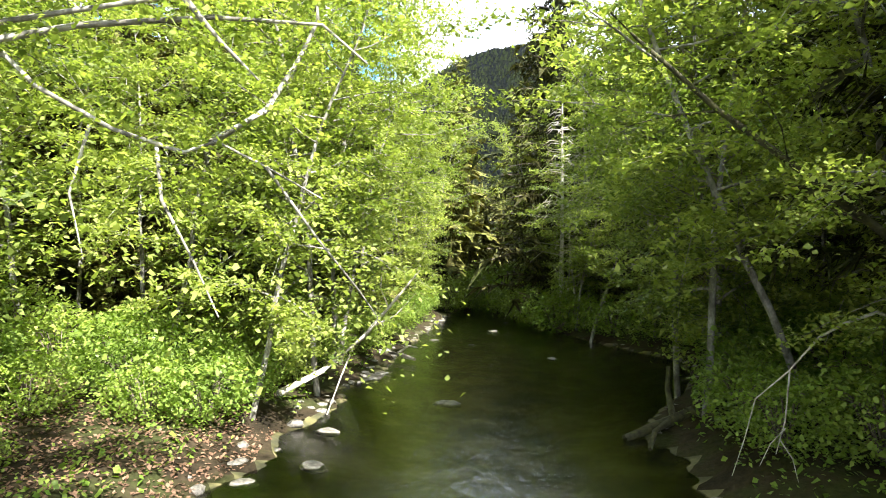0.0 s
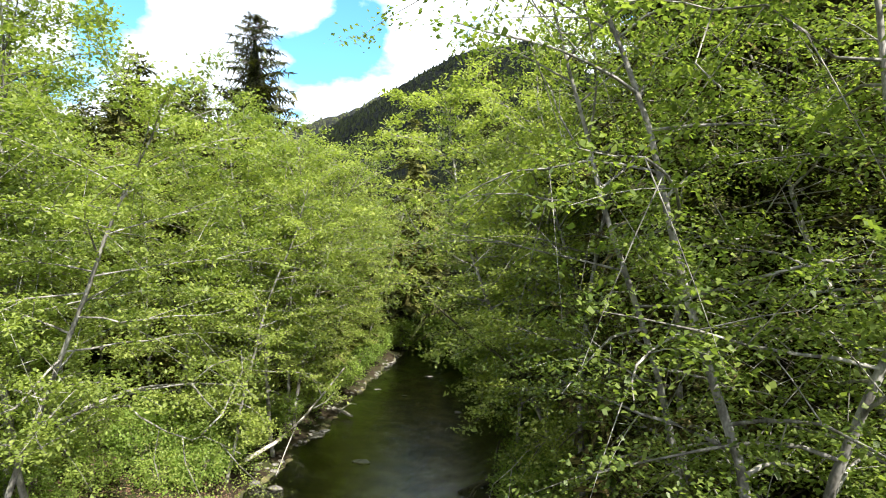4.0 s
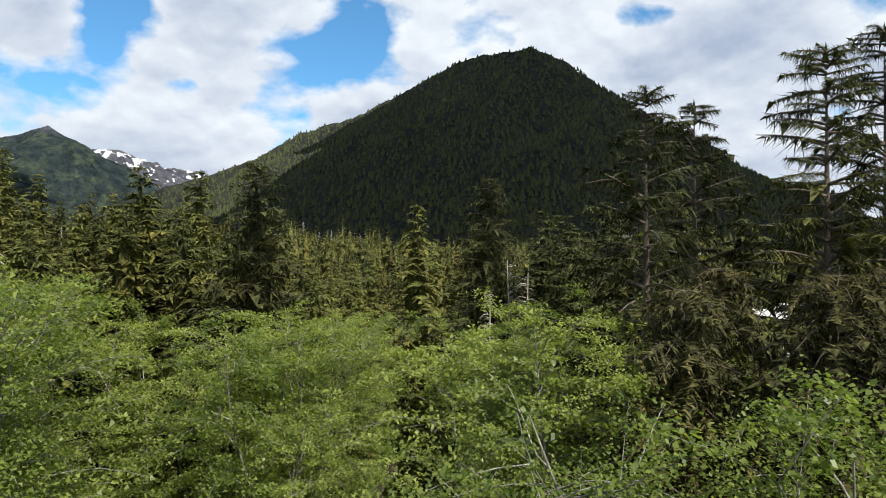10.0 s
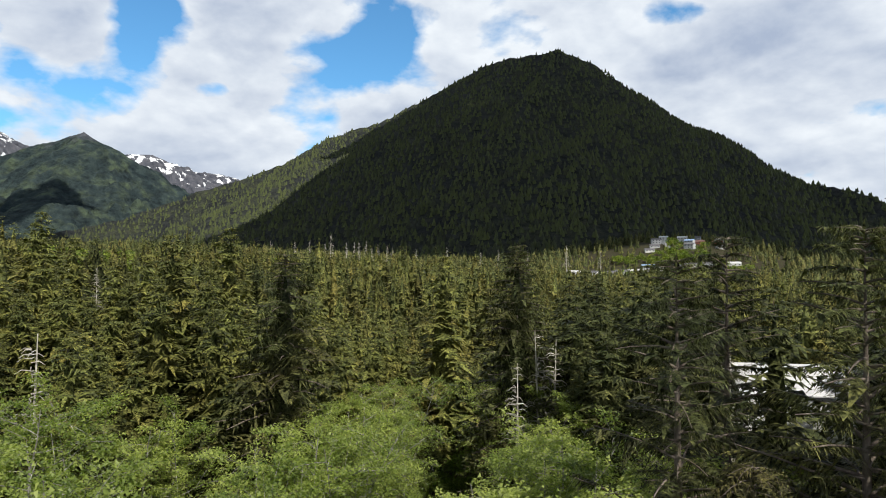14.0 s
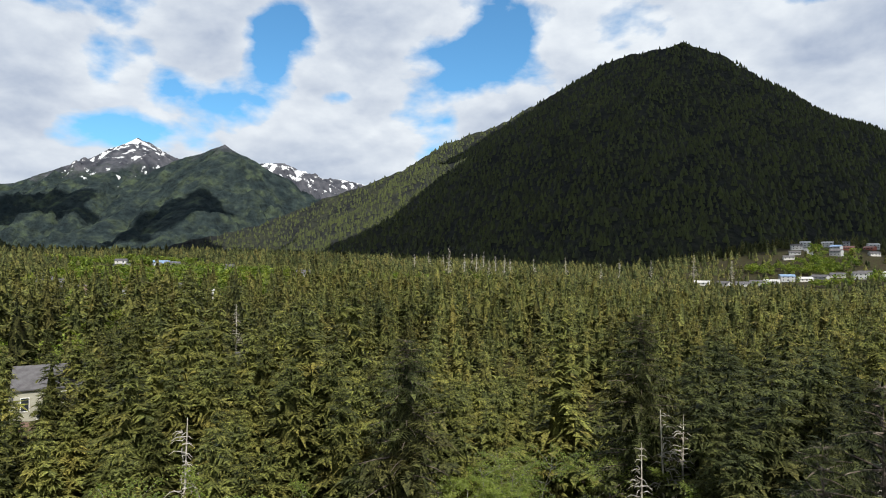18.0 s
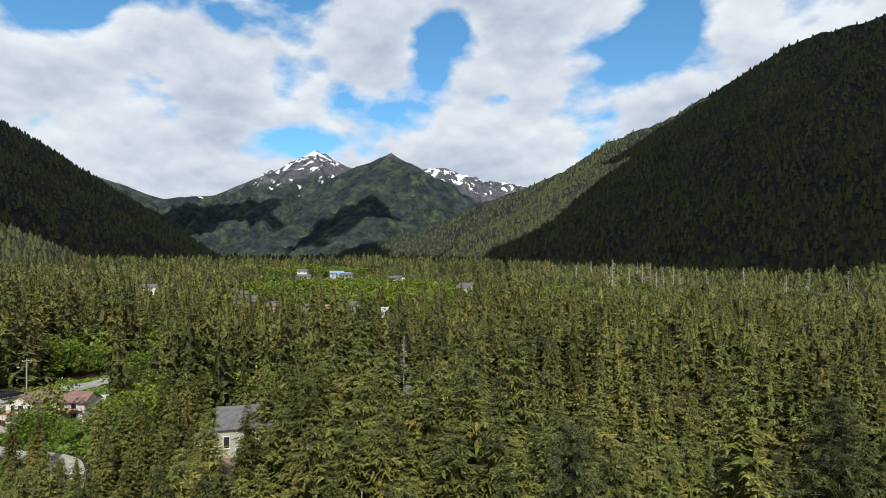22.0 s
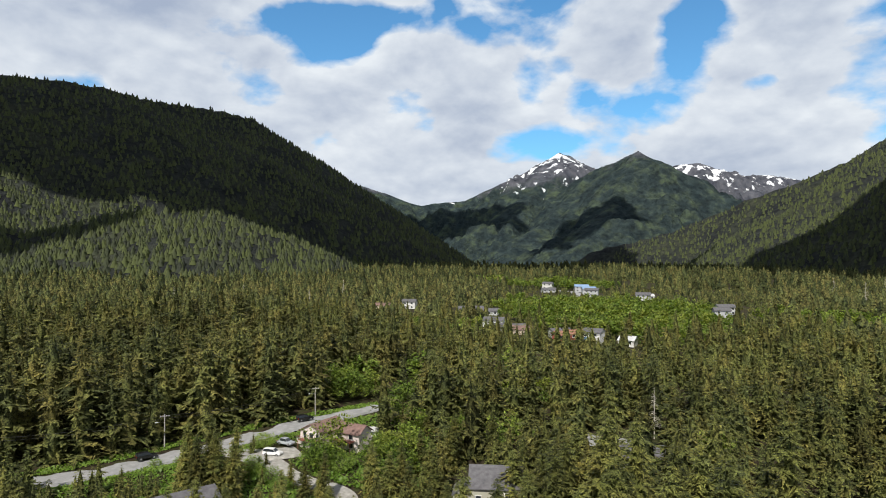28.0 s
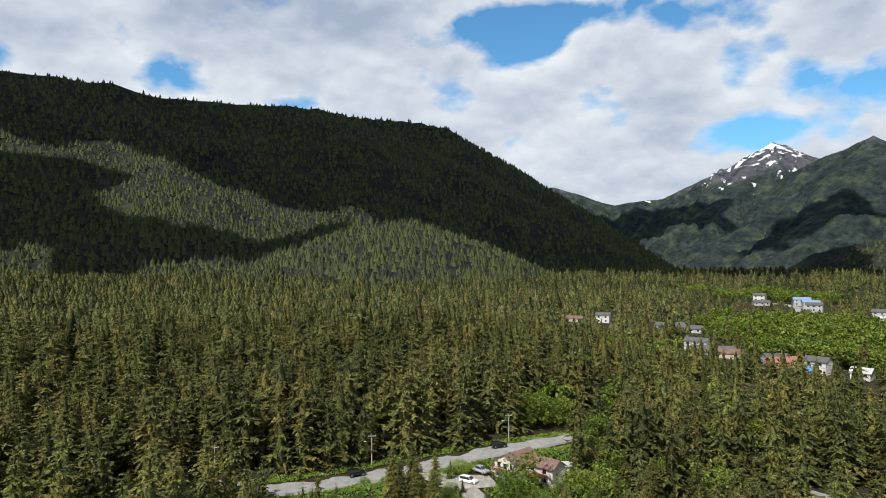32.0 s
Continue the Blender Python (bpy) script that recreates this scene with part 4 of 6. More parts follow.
def clear_mask(x, y):
    ok = creek_gap(x, y) > np.where(y > 150, -99, np.where(y > 105, 0.5, 4))
    for a, b, r in CLEAR:
        ok &= (x - a) ** 2 + (y - b) ** 2 > r * r
    for a, b, r in BROADLEAF:
        ok &= ((x - a) ** 2 + (y - b) ** 2 > (0.95 * r) ** 2) | (rng.uniform(0, 1, len(x)) < (0.08 if r > 20 else 0.25))
    for (x0, y0), (x1, y1) in zip(ROAD[:-1], ROAD[1:]):
        dx, dy = x1 - x0, y1 - y0
        t = np.clip(((x - x0) * dx + (y - y0) * dy) / (dx * dx + dy * dy), 0, 1)
        ok &= np.hypot(x - x0 - t * dx, y - y0 - t * dy) > 9
    return ok


def stuff(name, protos, rows, mat, label):
    v, q, t = merged(protos, rows, rng)
    me = fast_mesh(name, v, q if q.shape[1] == 4 else None, q if q.shape[1] == 3 else None, tint=t)
    return tagged(link(name, me, mat), label, "forest", kind="stuff")


mid_rows = scatter(3800, (-44, 104), (112, 370), (0.62, 1.18), 6, clear_mask)
mid_rows[:, 4] *= 1 - 0.3 * np.exp(-((mid_rows[:, 1] + 215) ** 2 + (mid_rows[:, 2] - 235) ** 2) / 70 ** 2)
mid_rows[:, 4] *= 1 + 0.2 * (mid_rows[:, 1] < -166) * (mid_rows[:, 2] < 150)
hedge = [(x, y) for x, y in zip(rng.uniform(-156, -118, 60), rng.uniform(-12, 34, 60)) if road_gap(x, y) > 8]
young = scatter(900, (-44, 100), (45, 125), (0.35, 0.62), 6, clear_mask)
young = np.concatenate([young, scatter(1500, (-44, 100), (120, 370), (0.25, 0.5), 6, clear_mask)])
young = young[(young[:, 2] > 58) | (young[:, 1] < -40) | (young[:, 1] > 30)]
fill = [(x, y) for x, y in zip(rng.uniform(-60, -15, 60), rng.uniform(270, 350, 60))]
hedge += fill
bearing = np.degrees(np.arctan2(-mid_rows[:, 1], mid_rows[:, 2]))
low = (bearing > 50) & (bearing < 84) & (np.hypot(mid_rows[:, 1], mid_rows[:, 2]) < 172) & (mid_rows[:, 1] > -157)
mid_rows[low, 4] *= 0.5
mid_rows = np.concatenate([mid_rows, young, [(rng.integers(5), x, y, gz(x, y) - 0.5, rng.uniform(0.45, 0.7), 1.0) for x, y in hedge]])
sapling = [(x, y) for a, b, r in [(-150, 60, 10), (-151, 45, 10), (-140, 52, 9), (-139, 38, 9), (-128, 57, 8), (-147, 30, 9)] for x, y in zip(rng.uniform(a - r, a + r, 9), rng.uniform(b - r, b + r, 9)) if road_gap(x, y) > 9]
mid_rows = np.concatenate([mid_rows, [(rng.integers(5), x, y, gz(x, y) - 0.3, rng.uniform(0.16, 0.3), 1.0) for x, y in sapling]])
close = np.hypot(mid_rows[:, 1], mid_rows[:, 2]) < 215
old = (mid_rows[:, 1] < -164) & (mid_rows[:, 2] < 150) & (np.hypot(mid_rows[:, 1], mid_rows[:, 2]) < 330)
stuff("old_forest", MID, mid_rows[old], OLD_NEEDLE, "tall dark old spruces beyond the road")
mid_rows = mid_rows[~old]
close = close[~old]
stuff("forest", MID, mid_rows[close], MID_NEEDLE, "dense green spruce forest on the valley floor")
stuff("valley_forest", LESS, mid_rows[~close], MID_NEEDLE, "dense green spruce forest of the wide valley floor")
behind = scatter(2300, (106, 314), (46, 420), (0.6, 1.05), 5, clear_mask)
stuff("south_forest", FAR, behind, MID_NEEDLE, "dense spruce forest along the creek downstream")
def lowered(rows):
    """Young, low trees stand before the village and the town."""
    b, r = np.degrees(np.arctan2(-rows[:, 1], rows[:, 2])), np.hypot(rows[:, 1], rows[:, 2])
    rows[:, 4] *= 1 - 0.5 * ((b > 22) & (b < 45) & (r > 340) & (r < 640)) - 0.35 * ((b > -26) & (b < -8) & (r > 430) & (r < 900))
    return rows


stuff("plain_forest", FAR, lowered(scatter(5500, (-46, 104), (350, 640), (0.45, 0.85), 5, clear_mask)), FAR_NEEDLE, "conifer forest around the far houses")
stuff("far_forest", FAR_OFF, lowered(scatter(14000, (-46, 108), (355, 1250), (0.42, 0.88), 4, clear_mask)), FAR_NEEDLE, "dense conifer forest stretching to the mountains")


def slope_rows(crests, n, az, reach, size):
    a = np.radians(rng.uniform(az[0], az[1], n))
    r = rng.uniform(reach[0], reach[1], n)
    x, y = -np.sin(a) * r, np.cos(a) * r
    z = massif(x, y, crests, 0.5)
    ahead = massif(x * (1 + 30 / r), y * (1 + 30 / r), crests, 0.5)
    ok = (z > ground_z(x, y) - 2) & (ahead > z - 12)
    x, y, z = x[ok], y[ok], z[ok]
    return np.stack([rng.integers(0, 4, len(x)), x, y, z - 1.5, rng.uniform(*size, len(x)), rng.uniform(0.8, 1.05, len(x))], -1)


stuff("mountain_forest", TINY, slope_rows(PYRAMID, 30000, (-40, 34), (800, 2350), (0.5, 0.9)), HAZY_NEEDLE, "conifers covering the pyramid mountain")
stuff("ridge_forest", TINY, slope_rows(RIDGE_W, 32000, (36, 106), (720, 2450), (0.5, 0.9)), HAZY_NEEDLE, "conifers covering the western ridge")


# broadleaf woods of the valley floor
def clump_tree(seed, h, r, n, leaf):
    g = np.random.default_rng(seed)
    lobes = np.stack([g.normal(0, r * 0.45, 9), g.normal(0, r * 0.45, 9), g.uniform(0.45, 0.95, 9) * h], -1)
    k = g.integers(0, 9, n)
    d = g.normal(0, 1, (n, 3))
    d /= np.linalg.norm(d, axis=1)[:, None]
    pos = lobes[k] + d * (r * 0.42 * g.uniform(0.75, 1.1, n))[:, None] * (1, 1, 0.8)
    return leaf_quads(pos, leaf, g, 0.8)


CLUMPS = [clump_tree(600 + k, 11.0, 4.0, 85, 1.6) for k in range(4)]
FULL_CLUMPS = [clump_tree(620 + k, 10.0, 3.8, 620, 0.55) for k in range(4)]
rows = []
for x, y, r in BROADLEAF:
    for _ in range(max(2, int(r * r * 0.075))):
        a, d = rng.uniform(0, 6.28), r * math.sqrt(rng.uniform())
        px, py = x + d * math.cos(a), y + d * math.sin(a)
        if road_gap(px, py) > 6.5 and not any((px - c[0]) ** 2 + (py - c[1]) ** 2 < (0.75 * c[2]) ** 2 for c in CLEAR):
            rows.append((rng.integers(4), px, py, gz(px, py) - 1.5, rng.uniform(0.6, 1.05), rng.uniform(0.8, 1.1)))
rows = np.array(rows)
close = np.hypot(rows[:, 1], rows[:, 2]) < 225
rows[close, 4] *= 1.35
stuff("roadside_wood", FULL_CLUMPS, rows[close], WOOD_LEAF, "bright green broadleaf trees near the road and houses")
stuff("alder_wood", CLUMPS, rows[~close], WOOD_LEAF, "bright green broadleaf trees among the spruces")


# ---- clouds that stand high over the valley and shade the slopes ----
CLOUD = solid("cloud_white", [(0.3, (0.75, 0.75, 0.76)), (0.7, (0.82, 0.82, 0.82))], 0.01, 1.0, 0.0)


def cloud(puffs, height=1500.0):
    """One broken cloud. puffs: azimuth, range and height of the slope that lies in its shade, and the puff's radius."""
    bm = bmesh.new()
    for az, r, z, rad in puffs:
        p = Vector((-math.sin(radians(az)) * r, math.cos(radians(az)) * r, z))
        c = p + SUN_WAY * ((height - z) / SUN_WAY.z)
        bmesh.ops.create_icosphere(bm, subdivisions=3, radius=1.0, matrix=Matrix.Translation(c) @ Matrix.Diagonal((rad, rad, rad * 0.3, 1)))
    for v in bm.verts:
        n = noise.noise_vector(v.co * 0.006) * 80 + noise.noise_vector(v.co * 0.022) * 42
        v.co += Vector((n.x, n.y, n.z * 0.5))
    return tagged(part("cloud", bm, CLOUD), "white fair-weather cloud high above the valley", "cloud", "clouds over the valley")


cloud([(-36, 1400, 90, 260), (-30, 1450, 150, 270), (-22, 1500, 220, 300), (-12, 1700, 450, 300), (-5, 1800, 520, 230), (-14, 1300, 200, 300), (-3, 1300, 280, 260), (3, 1500, 300, 210),
       (3.5, 1800, 450, 150), (2, 1150, 130, 150), (-9, 1050, 120, 180), (-22, 1180, 90, 220), (7, 1450, 180, 120), (-9, 1960, 690, 190), (-18, 1800, 420, 200), (-27, 1720, 280, 160),
       (7, 1900, 470, 150), (9, 1700, 330, 140), (12, 1600, 220, 130), (-2, 1950, 640, 150), (12, 1420, 130, 170), (17, 1500, 110, 150), (8, 1230, 90, 160), (13, 1250, 80, 140), (-20, 1010, 80, 110), (-12, 990, 85, 100), (-5, 1000, 90, 100), (2, 1020, 85, 100), (8, 1080, 80, 110), (14, 1120, 80, 120), (-29, 1090, 60, 140)])
cloud([(60, 1950, 260, 190), (66, 1900, 420, 250), (73, 1850, 450, 270), (80, 1820, 470, 260), (88, 1830, 490, 240), (96, 1850, 500, 230), (104, 1870, 500, 240), (57, 2050, 200, 160), (53, 2250, 170, 130),
       (62, 1650, 180, 190), (66, 1500, 160, 170), (56, 1750, 110, 170), (71, 1550, 260, 190), (112, 1800, 470, 260), (64, 1350, 80, 130), (59, 1450, 80, 150), (76, 1600, 320, 170), (52, 1950, 90, 150),
       (69, 1300, 110, 110), (47, 2300, 80, 140), (61, 1350, 90, 180), (56, 1550, 90, 190), (67, 1250, 90, 120), (52, 1750, 80, 190), (83, 1600, 350, 130), (90, 1650, 400, 120), (105, 1680, 400, 150), (98, 1640, 390, 140), (92, 1600, 350, 130), (86, 1520, 300, 120), (80, 1480, 260, 130), (58, 1250, 70, 170), (54, 1400, 70, 190),
       (50, 1600, 70, 210), (63, 1150, 75, 110), (46, 1900, 70, 200), (42, 1400, 75, 200), (38, 1550, 80, 210), (34, 1450, 80, 190), (30, 1400, 80, 180), (26, 1350, 80, 160), (22, 1330, 80, 150),
       (58, 1130, 75, 110), (52, 1150, 75, 130), (46, 1150, 75, 130), (40, 1160, 75, 130), (34, 1170, 75, 130), (28, 1160, 75, 120), (22, 1150, 75, 110), (43, 1750, 80, 210), (38, 1950, 85, 220), (32, 1850, 85, 200), (37, 2300, 90, 190), (47, 1350, 75, 190)])
cloud([(99, 1250, 170, 150), (94, 1150, 110, 100), (104, 1300, 200, 190), (99, 1400, 260, 110)])
cloud([(88, 1150, 80, 75), (82, 1130, 85, 75), (76, 1130, 95, 75), (94, 1120, 70, 90), (72, 1150, 100, 70)], 1200)
cloud([(35.4, 3060, 270, 170), (34, 3080, 250, 140), (36.8, 3000, 210, 150), (38.2, 2950, 160, 120), (33.2, 3100, 220, 110), (35.0, 3120, 330, 110)], 2300)
cloud([(44.5, 3700, 280, 190), (47, 3750, 300, 260), (50, 3800, 320, 280), (53, 3900, 340, 280), (56, 3950, 380, 280), (59, 4000, 400, 280), (43, 3600, 200, 120), (49, 4050, 420, 160)], 2400)


# ---- road, drives ----
def ribbon(name, line, width, mat, label, category, lift=0.3, steps=6):
    pts = []
    for (x0, y0), (x1, y1) in zip(line[:-1], line[1:]):
        pts += [(x0 + (x1 - x0) * k / steps, y0 + (y1 - y0) * k / steps) for k in range(steps)]
    pts.append(line[-1])
    for _ in range(4):
        pts = [pts[0]] + [((a[0] + 2 * b[0] + c[0]) / 4, (a[1] + 2 * b[1] + c[1]) / 4) for a, b, c in zip(pts[:-2], pts[1:-1], pts[2:])] + [pts[-1]]
    bm = bmesh.new()
    rowsv = []
    for i, (x, y) in enumerate(pts):
        a, b = pts[max(i - 1, 0)], pts[min(i + 1, len(pts) - 1)]
        d = Vector((b[0] - a[0], b[1] - a[1])).normalized()
        n = Vector((-d.y, d.x)) * width / 2
        z = gz(x, y) + lift
        rowsv.append([bm.verts.new((x + n.x * s, y + n.y * s, z + dz)) for s, dz in ((-1.08, -0.6), (-1, 0), (0, 0.05), (1, 0), (1.08, -0.6))])
    for r0, r1 in zip(rowsv[:-1], rowsv[1:]):
        for k in range(4):
            bm.faces.new((r0[k], r0[k + 1], r1[k + 1], r1[k]))
    bmesh.ops.recalc_face_normals(bm, faces=bm.faces)
    return tagged(part(name, bm, mat), label, category, kind="structure")


ribbon("road", ROAD, 7.6, ASPHALT, "pale grey two-lane asphalt road beside the forest", "road")
ribbon("driveway", [(-160, 62), (-152, 67), (-146, 70), (-137, 69), (-127, 71), (-118, 74), (-108, 68), (-100, 66)], 5.0, GRAVEL, "pale gravel drive to the houses", "driveway", 0.34)
ribbon("forecourt", [(-153, 66), (-149, 72), (-148, 78)], 9.0, GRAVEL, "gravel parking place beside the house", "driveway", 0.37, 3)
ribbon("parking_lot", [(-106, 138), (-97, 141), (-86, 147)], 8.5, ASPHALT, "small paved lot among the spruces", "parking lot", 0.4, 3)
ribbon("village_street", [(-404, 490), (-372, 482), (-350, 466), (-336, 440)], 7.0, ASPHALT, "street between the far houses", "road", 0.8)
ribbon("town_street", [(262, 850), (270, 880), (276, 915)], 9.0, ASPHALT, "street climbing through the far town", "road", 0.8)

# ---- houses ----
PAINTS = {"white": (0.60, 0.59, 0.57), "cream": (0.36, 0.35, 0.28), "pink": (0.64, 0.56, 0.53), "grey": (0.40, 0.41, 0.42), "red": (0.42, 0.13, 0.09), "blue": (0.16, 0.25, 0.42),
          "tan": (0.50, 0.42, 0.33), "green": (0.20, 0.38, 0.14)}
SIDING = {k: solid(k + "_siding", [(0.3, tuple(0.85 * v for v in c)), (0.7, c)], 0.8, 0.7, 0.2, 0.02, squash=(0.2, 0.2, 6)) for k, c in PAINTS.items()}
ROOFS = {"grey": solid("grey_shingles", [(0.3, (0.065, 0.062, 0.068)), (0.7, (0.12, 0.117, 0.125))], 1.2, 0.85, 0.4, 0.02),
         "brown": solid("brown_shingles", [(0.3, (0.12, 0.07, 0.06)), (0.7, (0.21, 0.13, 0.11))], 1.2, 0.85, 0.4, 0.02),
         "red": solid("red_metal_roof", [(0.3, (0.24, 0.10, 0.07)), (0.7, (0.33, 0.15, 0.11))], 1.0, 0.5, 0.1, 0.01),
         "pale": solid("pale_metal_roof", [(0.3, (0.36, 0.36, 0.37)), (0.5, (0.46, 0.46, 0.46)), (0.7, (0.56, 0.55, 0.55))], 0.5, 0.45, 0.15, 0.02),
         "blue": solid("blue_metal_roof", [(0.3, (0.14, 0.22, 0.36)), (0.7, (0.22, 0.32, 0.48))], 1.0, 0.5, 0.1, 0.01)}
TRIM = solid("white_trim", [(0.3, (0.68, 0.68, 0.66)), (0.7, (0.80, 0.80, 0.78))], 2.0, 0.5, 0.1, 0.01)
GLASS, _nt, _b = nodes_of("dark_window_glass", 0.06)
_b.inputs["Base Color"].default_value = (0.025, 0.03, 0.035, 1)
RED_WOOD = solid("red_stained_wood", [(0.3, (0.16, 0.05, 0.035)), (0.7, (0.28, 0.10, 0.07))], 3.0, 0.7, 0.3, 0.01)


def box(bm, x0, x1, y0, y1, z0, z1):
    v = [bm.verts.new(p) for p in ((x0, y0, z0), (x1, y0, z0), (x1, y1, z0), (x0, y1, z0), (x0, y0, z1), (x1, y0, z1), (x1, y1, z1), (x0, y1, z1))]
    for f in ((3, 2, 1, 0), (4, 5, 6, 7), (0, 1, 5, 4), (1, 2, 6, 5), (2, 3, 7, 6), (3, 0, 4, 7)):
        bm.faces.new([v[i] for i in f])


def boxes(*dims):
    bm = bmesh.new()
    for d in dims:
        box(bm, *d)
    return bm


def gable_body(x0, x1, y0, y1, z0, eave, ridge, along="x"):
    """Walls with gables under a ridge along x or y."""
    bm = bmesh.new()
    if along == "x":
        ym = (y0 + y1) / 2
        prof = [(y0, z0), (y1, z0), (y1, eave), (ym, ridge), (y0, eave)]
        ends = [[bm.verts.new((x, a, b)) for a, b in prof] for x in (x0, x1)]
    else:
        xm = (x0 + x1) / 2
        prof = [(x0, z0), (x1, z0), (x1, eave), (xm, ridge), (x0, eave)]
        ends = [[bm.verts.new((a, y, b)) for a, b in prof] for y in (y0, y1)]
    bm.faces.new(ends[0])
    bm.faces.new(ends[1][::-1])
    for i in range(5):
        bm.faces.new((ends[0][i], ends[1][i], ends[1][(i + 1) % 5], ends[0][(i + 1) % 5]))
    bmesh.ops.recalc_face_normals(bm, faces=bm.faces)
    return bm


def roof_slope(a, b, c, d, thick=0.18):
    """One roof plane with thickness, from its four corners (upper edge a-b, lower edge d-c)."""
    bm = bmesh.new()
    top = [bm.verts.new(p) for p in (a, b, c, d)]
    low = [bm.verts.new((p[0], p[1], p[2] - thick)) for p in (a, b, c, d)]
    bm.faces.new(top)
    bm.faces.new(low[::-1])
    for i in range(4):
        bm.faces.new((top[i], low[i], low[(i + 1) % 4], top[(i + 1) % 4]))
    bmesh.ops.recalc_face_normals(bm, faces=bm.faces)
    return bm


def gable_roof(parent, x0, x1, y0, y1, eave, ridge, mat, along="x", over=0.5):
    k = (ridge - eave) / (((y1 - y0) if along == "x" else (x1 - x0)) / 2)
    lo = eave - over * k + 0.12
    hi = ridge + 0.12
    if along == "x":
        ym = (y0 + y1) / 2
        part("roof", roof_slope((x0 - over, ym, hi), (x1 + over, ym, hi), (x1 + over, y0 - over, lo), (x0 - over, y0 - over, lo)), mat, parent)
        part("roof", roof_slope((x0 - over, ym, hi), (x1 + over, ym, hi), (x1 + over, y1 + over, lo), (x0 - over, y1 + over, lo)), mat, parent)
    else:
        xm = (x0 + x1) / 2
        part("roof", roof_slope((xm, y0 - over, hi), (xm, y1 + over, hi), (x0 - over, y1 + over, lo), (x0 - over, y0 - over, lo)), mat, parent)
        part("roof", roof_slope((xm, y0 - over, hi), (xm, y1 + over, hi), (x1 + over, y1 + over, lo), (x1 + over, y0 - over, lo)), mat, parent)


def window(parent, x, y, z, w, h, side="y"):
    """A framed window on a wall that faces -y (side 'y') or -x / +x."""
    if side == "y":
        dims = [(x - w / 2, x + w / 2, y - 0.05, y + 0.05, z, z + h), (x - w / 2 - .1, x + w / 2 + .1, y - 0.09, y + 0.03, z - 0.1, z), (x - w / 2 - .1, x + w / 2 + .1, y - 0.09, y + 0.03, z + h, z + h + .1),
                (x - w / 2 - .1, x - w / 2, y - 0.09, y + 0.03, z, z + h), (x + w / 2, x + w / 2 + .1, y - 0.09, y + 0.03, z, z + h)]
    else:
        o = -1 if side == "-x" else 1
        f = lambda a, b: tuple(sorted((x + o * a, x + o * b)))
        dims = [(*f(-0.05, 0.05), y - w / 2, y + w / 2, z, z + h), (*f(-0.03, 0.09), y - w / 2 - .1, y + w / 2 + .1, z - .1, z), (*f(-0.03, 0.09), y - w / 2 - .1, y + w / 2 + .1, z + h, z + h + .1),
                (*f(-0.03, 0.09), y - w / 2 - .1, y - w / 2, z, z + h), (*f(-0.03, 0.09), y + w / 2, y + w / 2 + .1, z, z + h)]
    pane = part("window", boxes(dims[0]), GLASS, parent)
    part("frame", boxes(*dims[1:]), TRIM, pane, "white window frame")


def house_at(name, x, y, turn, label, group="", z=None):
    e = empty(name, (x, y, gz(x, y) if z is None else z), turn)
    return tagged(e, label, "house", group)


def face_turn(x, y, extra=0.0):
    """The turn that lets a house's front (-y) face the place where the flight begins."""
    return math.atan2(-x, y) + extra


# dark-roofed cream house
hx, hy = -86.2, 87.2
cream = house_at("house", hx, hy, radians(42.7), "tall cream house with a plain dark grey gable roof")
gb = 33.1 - gz(hx, hy)
part("wall", gable_body(-4.7, 4.7, -3.9, 3.9, -1.0, gb - 3.0, gb - 0.15), SIDING["cream"], cream)
gable_roof(cream, -4.7, 4.7, -3.9, 3.9, gb - 3.0, gb - 0.15, ROOFS["grey"], over=0.45)
for wx, wz, w, h in ((2.2, gb - 5.2, 0.9, 1.2), (0.3, gb - 6.4, 0.5, 0.5), (-3.2, gb - 6.6, 1.0, 2.0), (-1.0, gb - 8.0, 1.2, 1.2)):
    window(cream, wx, -3.9, wz, w, h)
part("annex_wall", gable_body(-8.0, -4.75, -3.0, 2.5, -1.0, gb - 4.9, gb - 3.6, "y"), SIDING["cream"], cream)
gable_roof(cream, -8.0, -4.9, -3.0, 2.5, gb - 4.9, gb - 3.6, ROOFS["grey"], "y", 0.3)
part("porch_roof", roof_slope((-5.5, -4.2, gb - 8.2), (-0.8, -4.2, gb - 8.2), (-0.8, -9.0, gb - 9.4), (-5.5, -9.0, gb - 9.4)), ROOFS["brown"], cream, "brown porch roof")
for px in (-5.2, -1.1):
    part("porch_post", boxes((px - 0.1, px + 0.1, -8.8, -8.6, -1.5, gb - 9.4)), TRIM, cream)
part("roof_vent", boxes((2.0, 2.2, -1.6, -1.4, gb - 1.2, gb - 0.75)), TRIM, cream)

for tx, ty, th in ((-80.5, 82, 13), (-78, 86.5, 15), (-92.5, 76, 11), (-76.5, 79, 13), (-98, 82, 14), (-89, 77.5, 10), (-86.5, 74.5, 8), (-91, 79, 11), (-76, 83.5, 14)):
    put("spruce", SPRUCES, tx, ty, th / 30, "young green spruce beside the house", "young spruces by the houses")

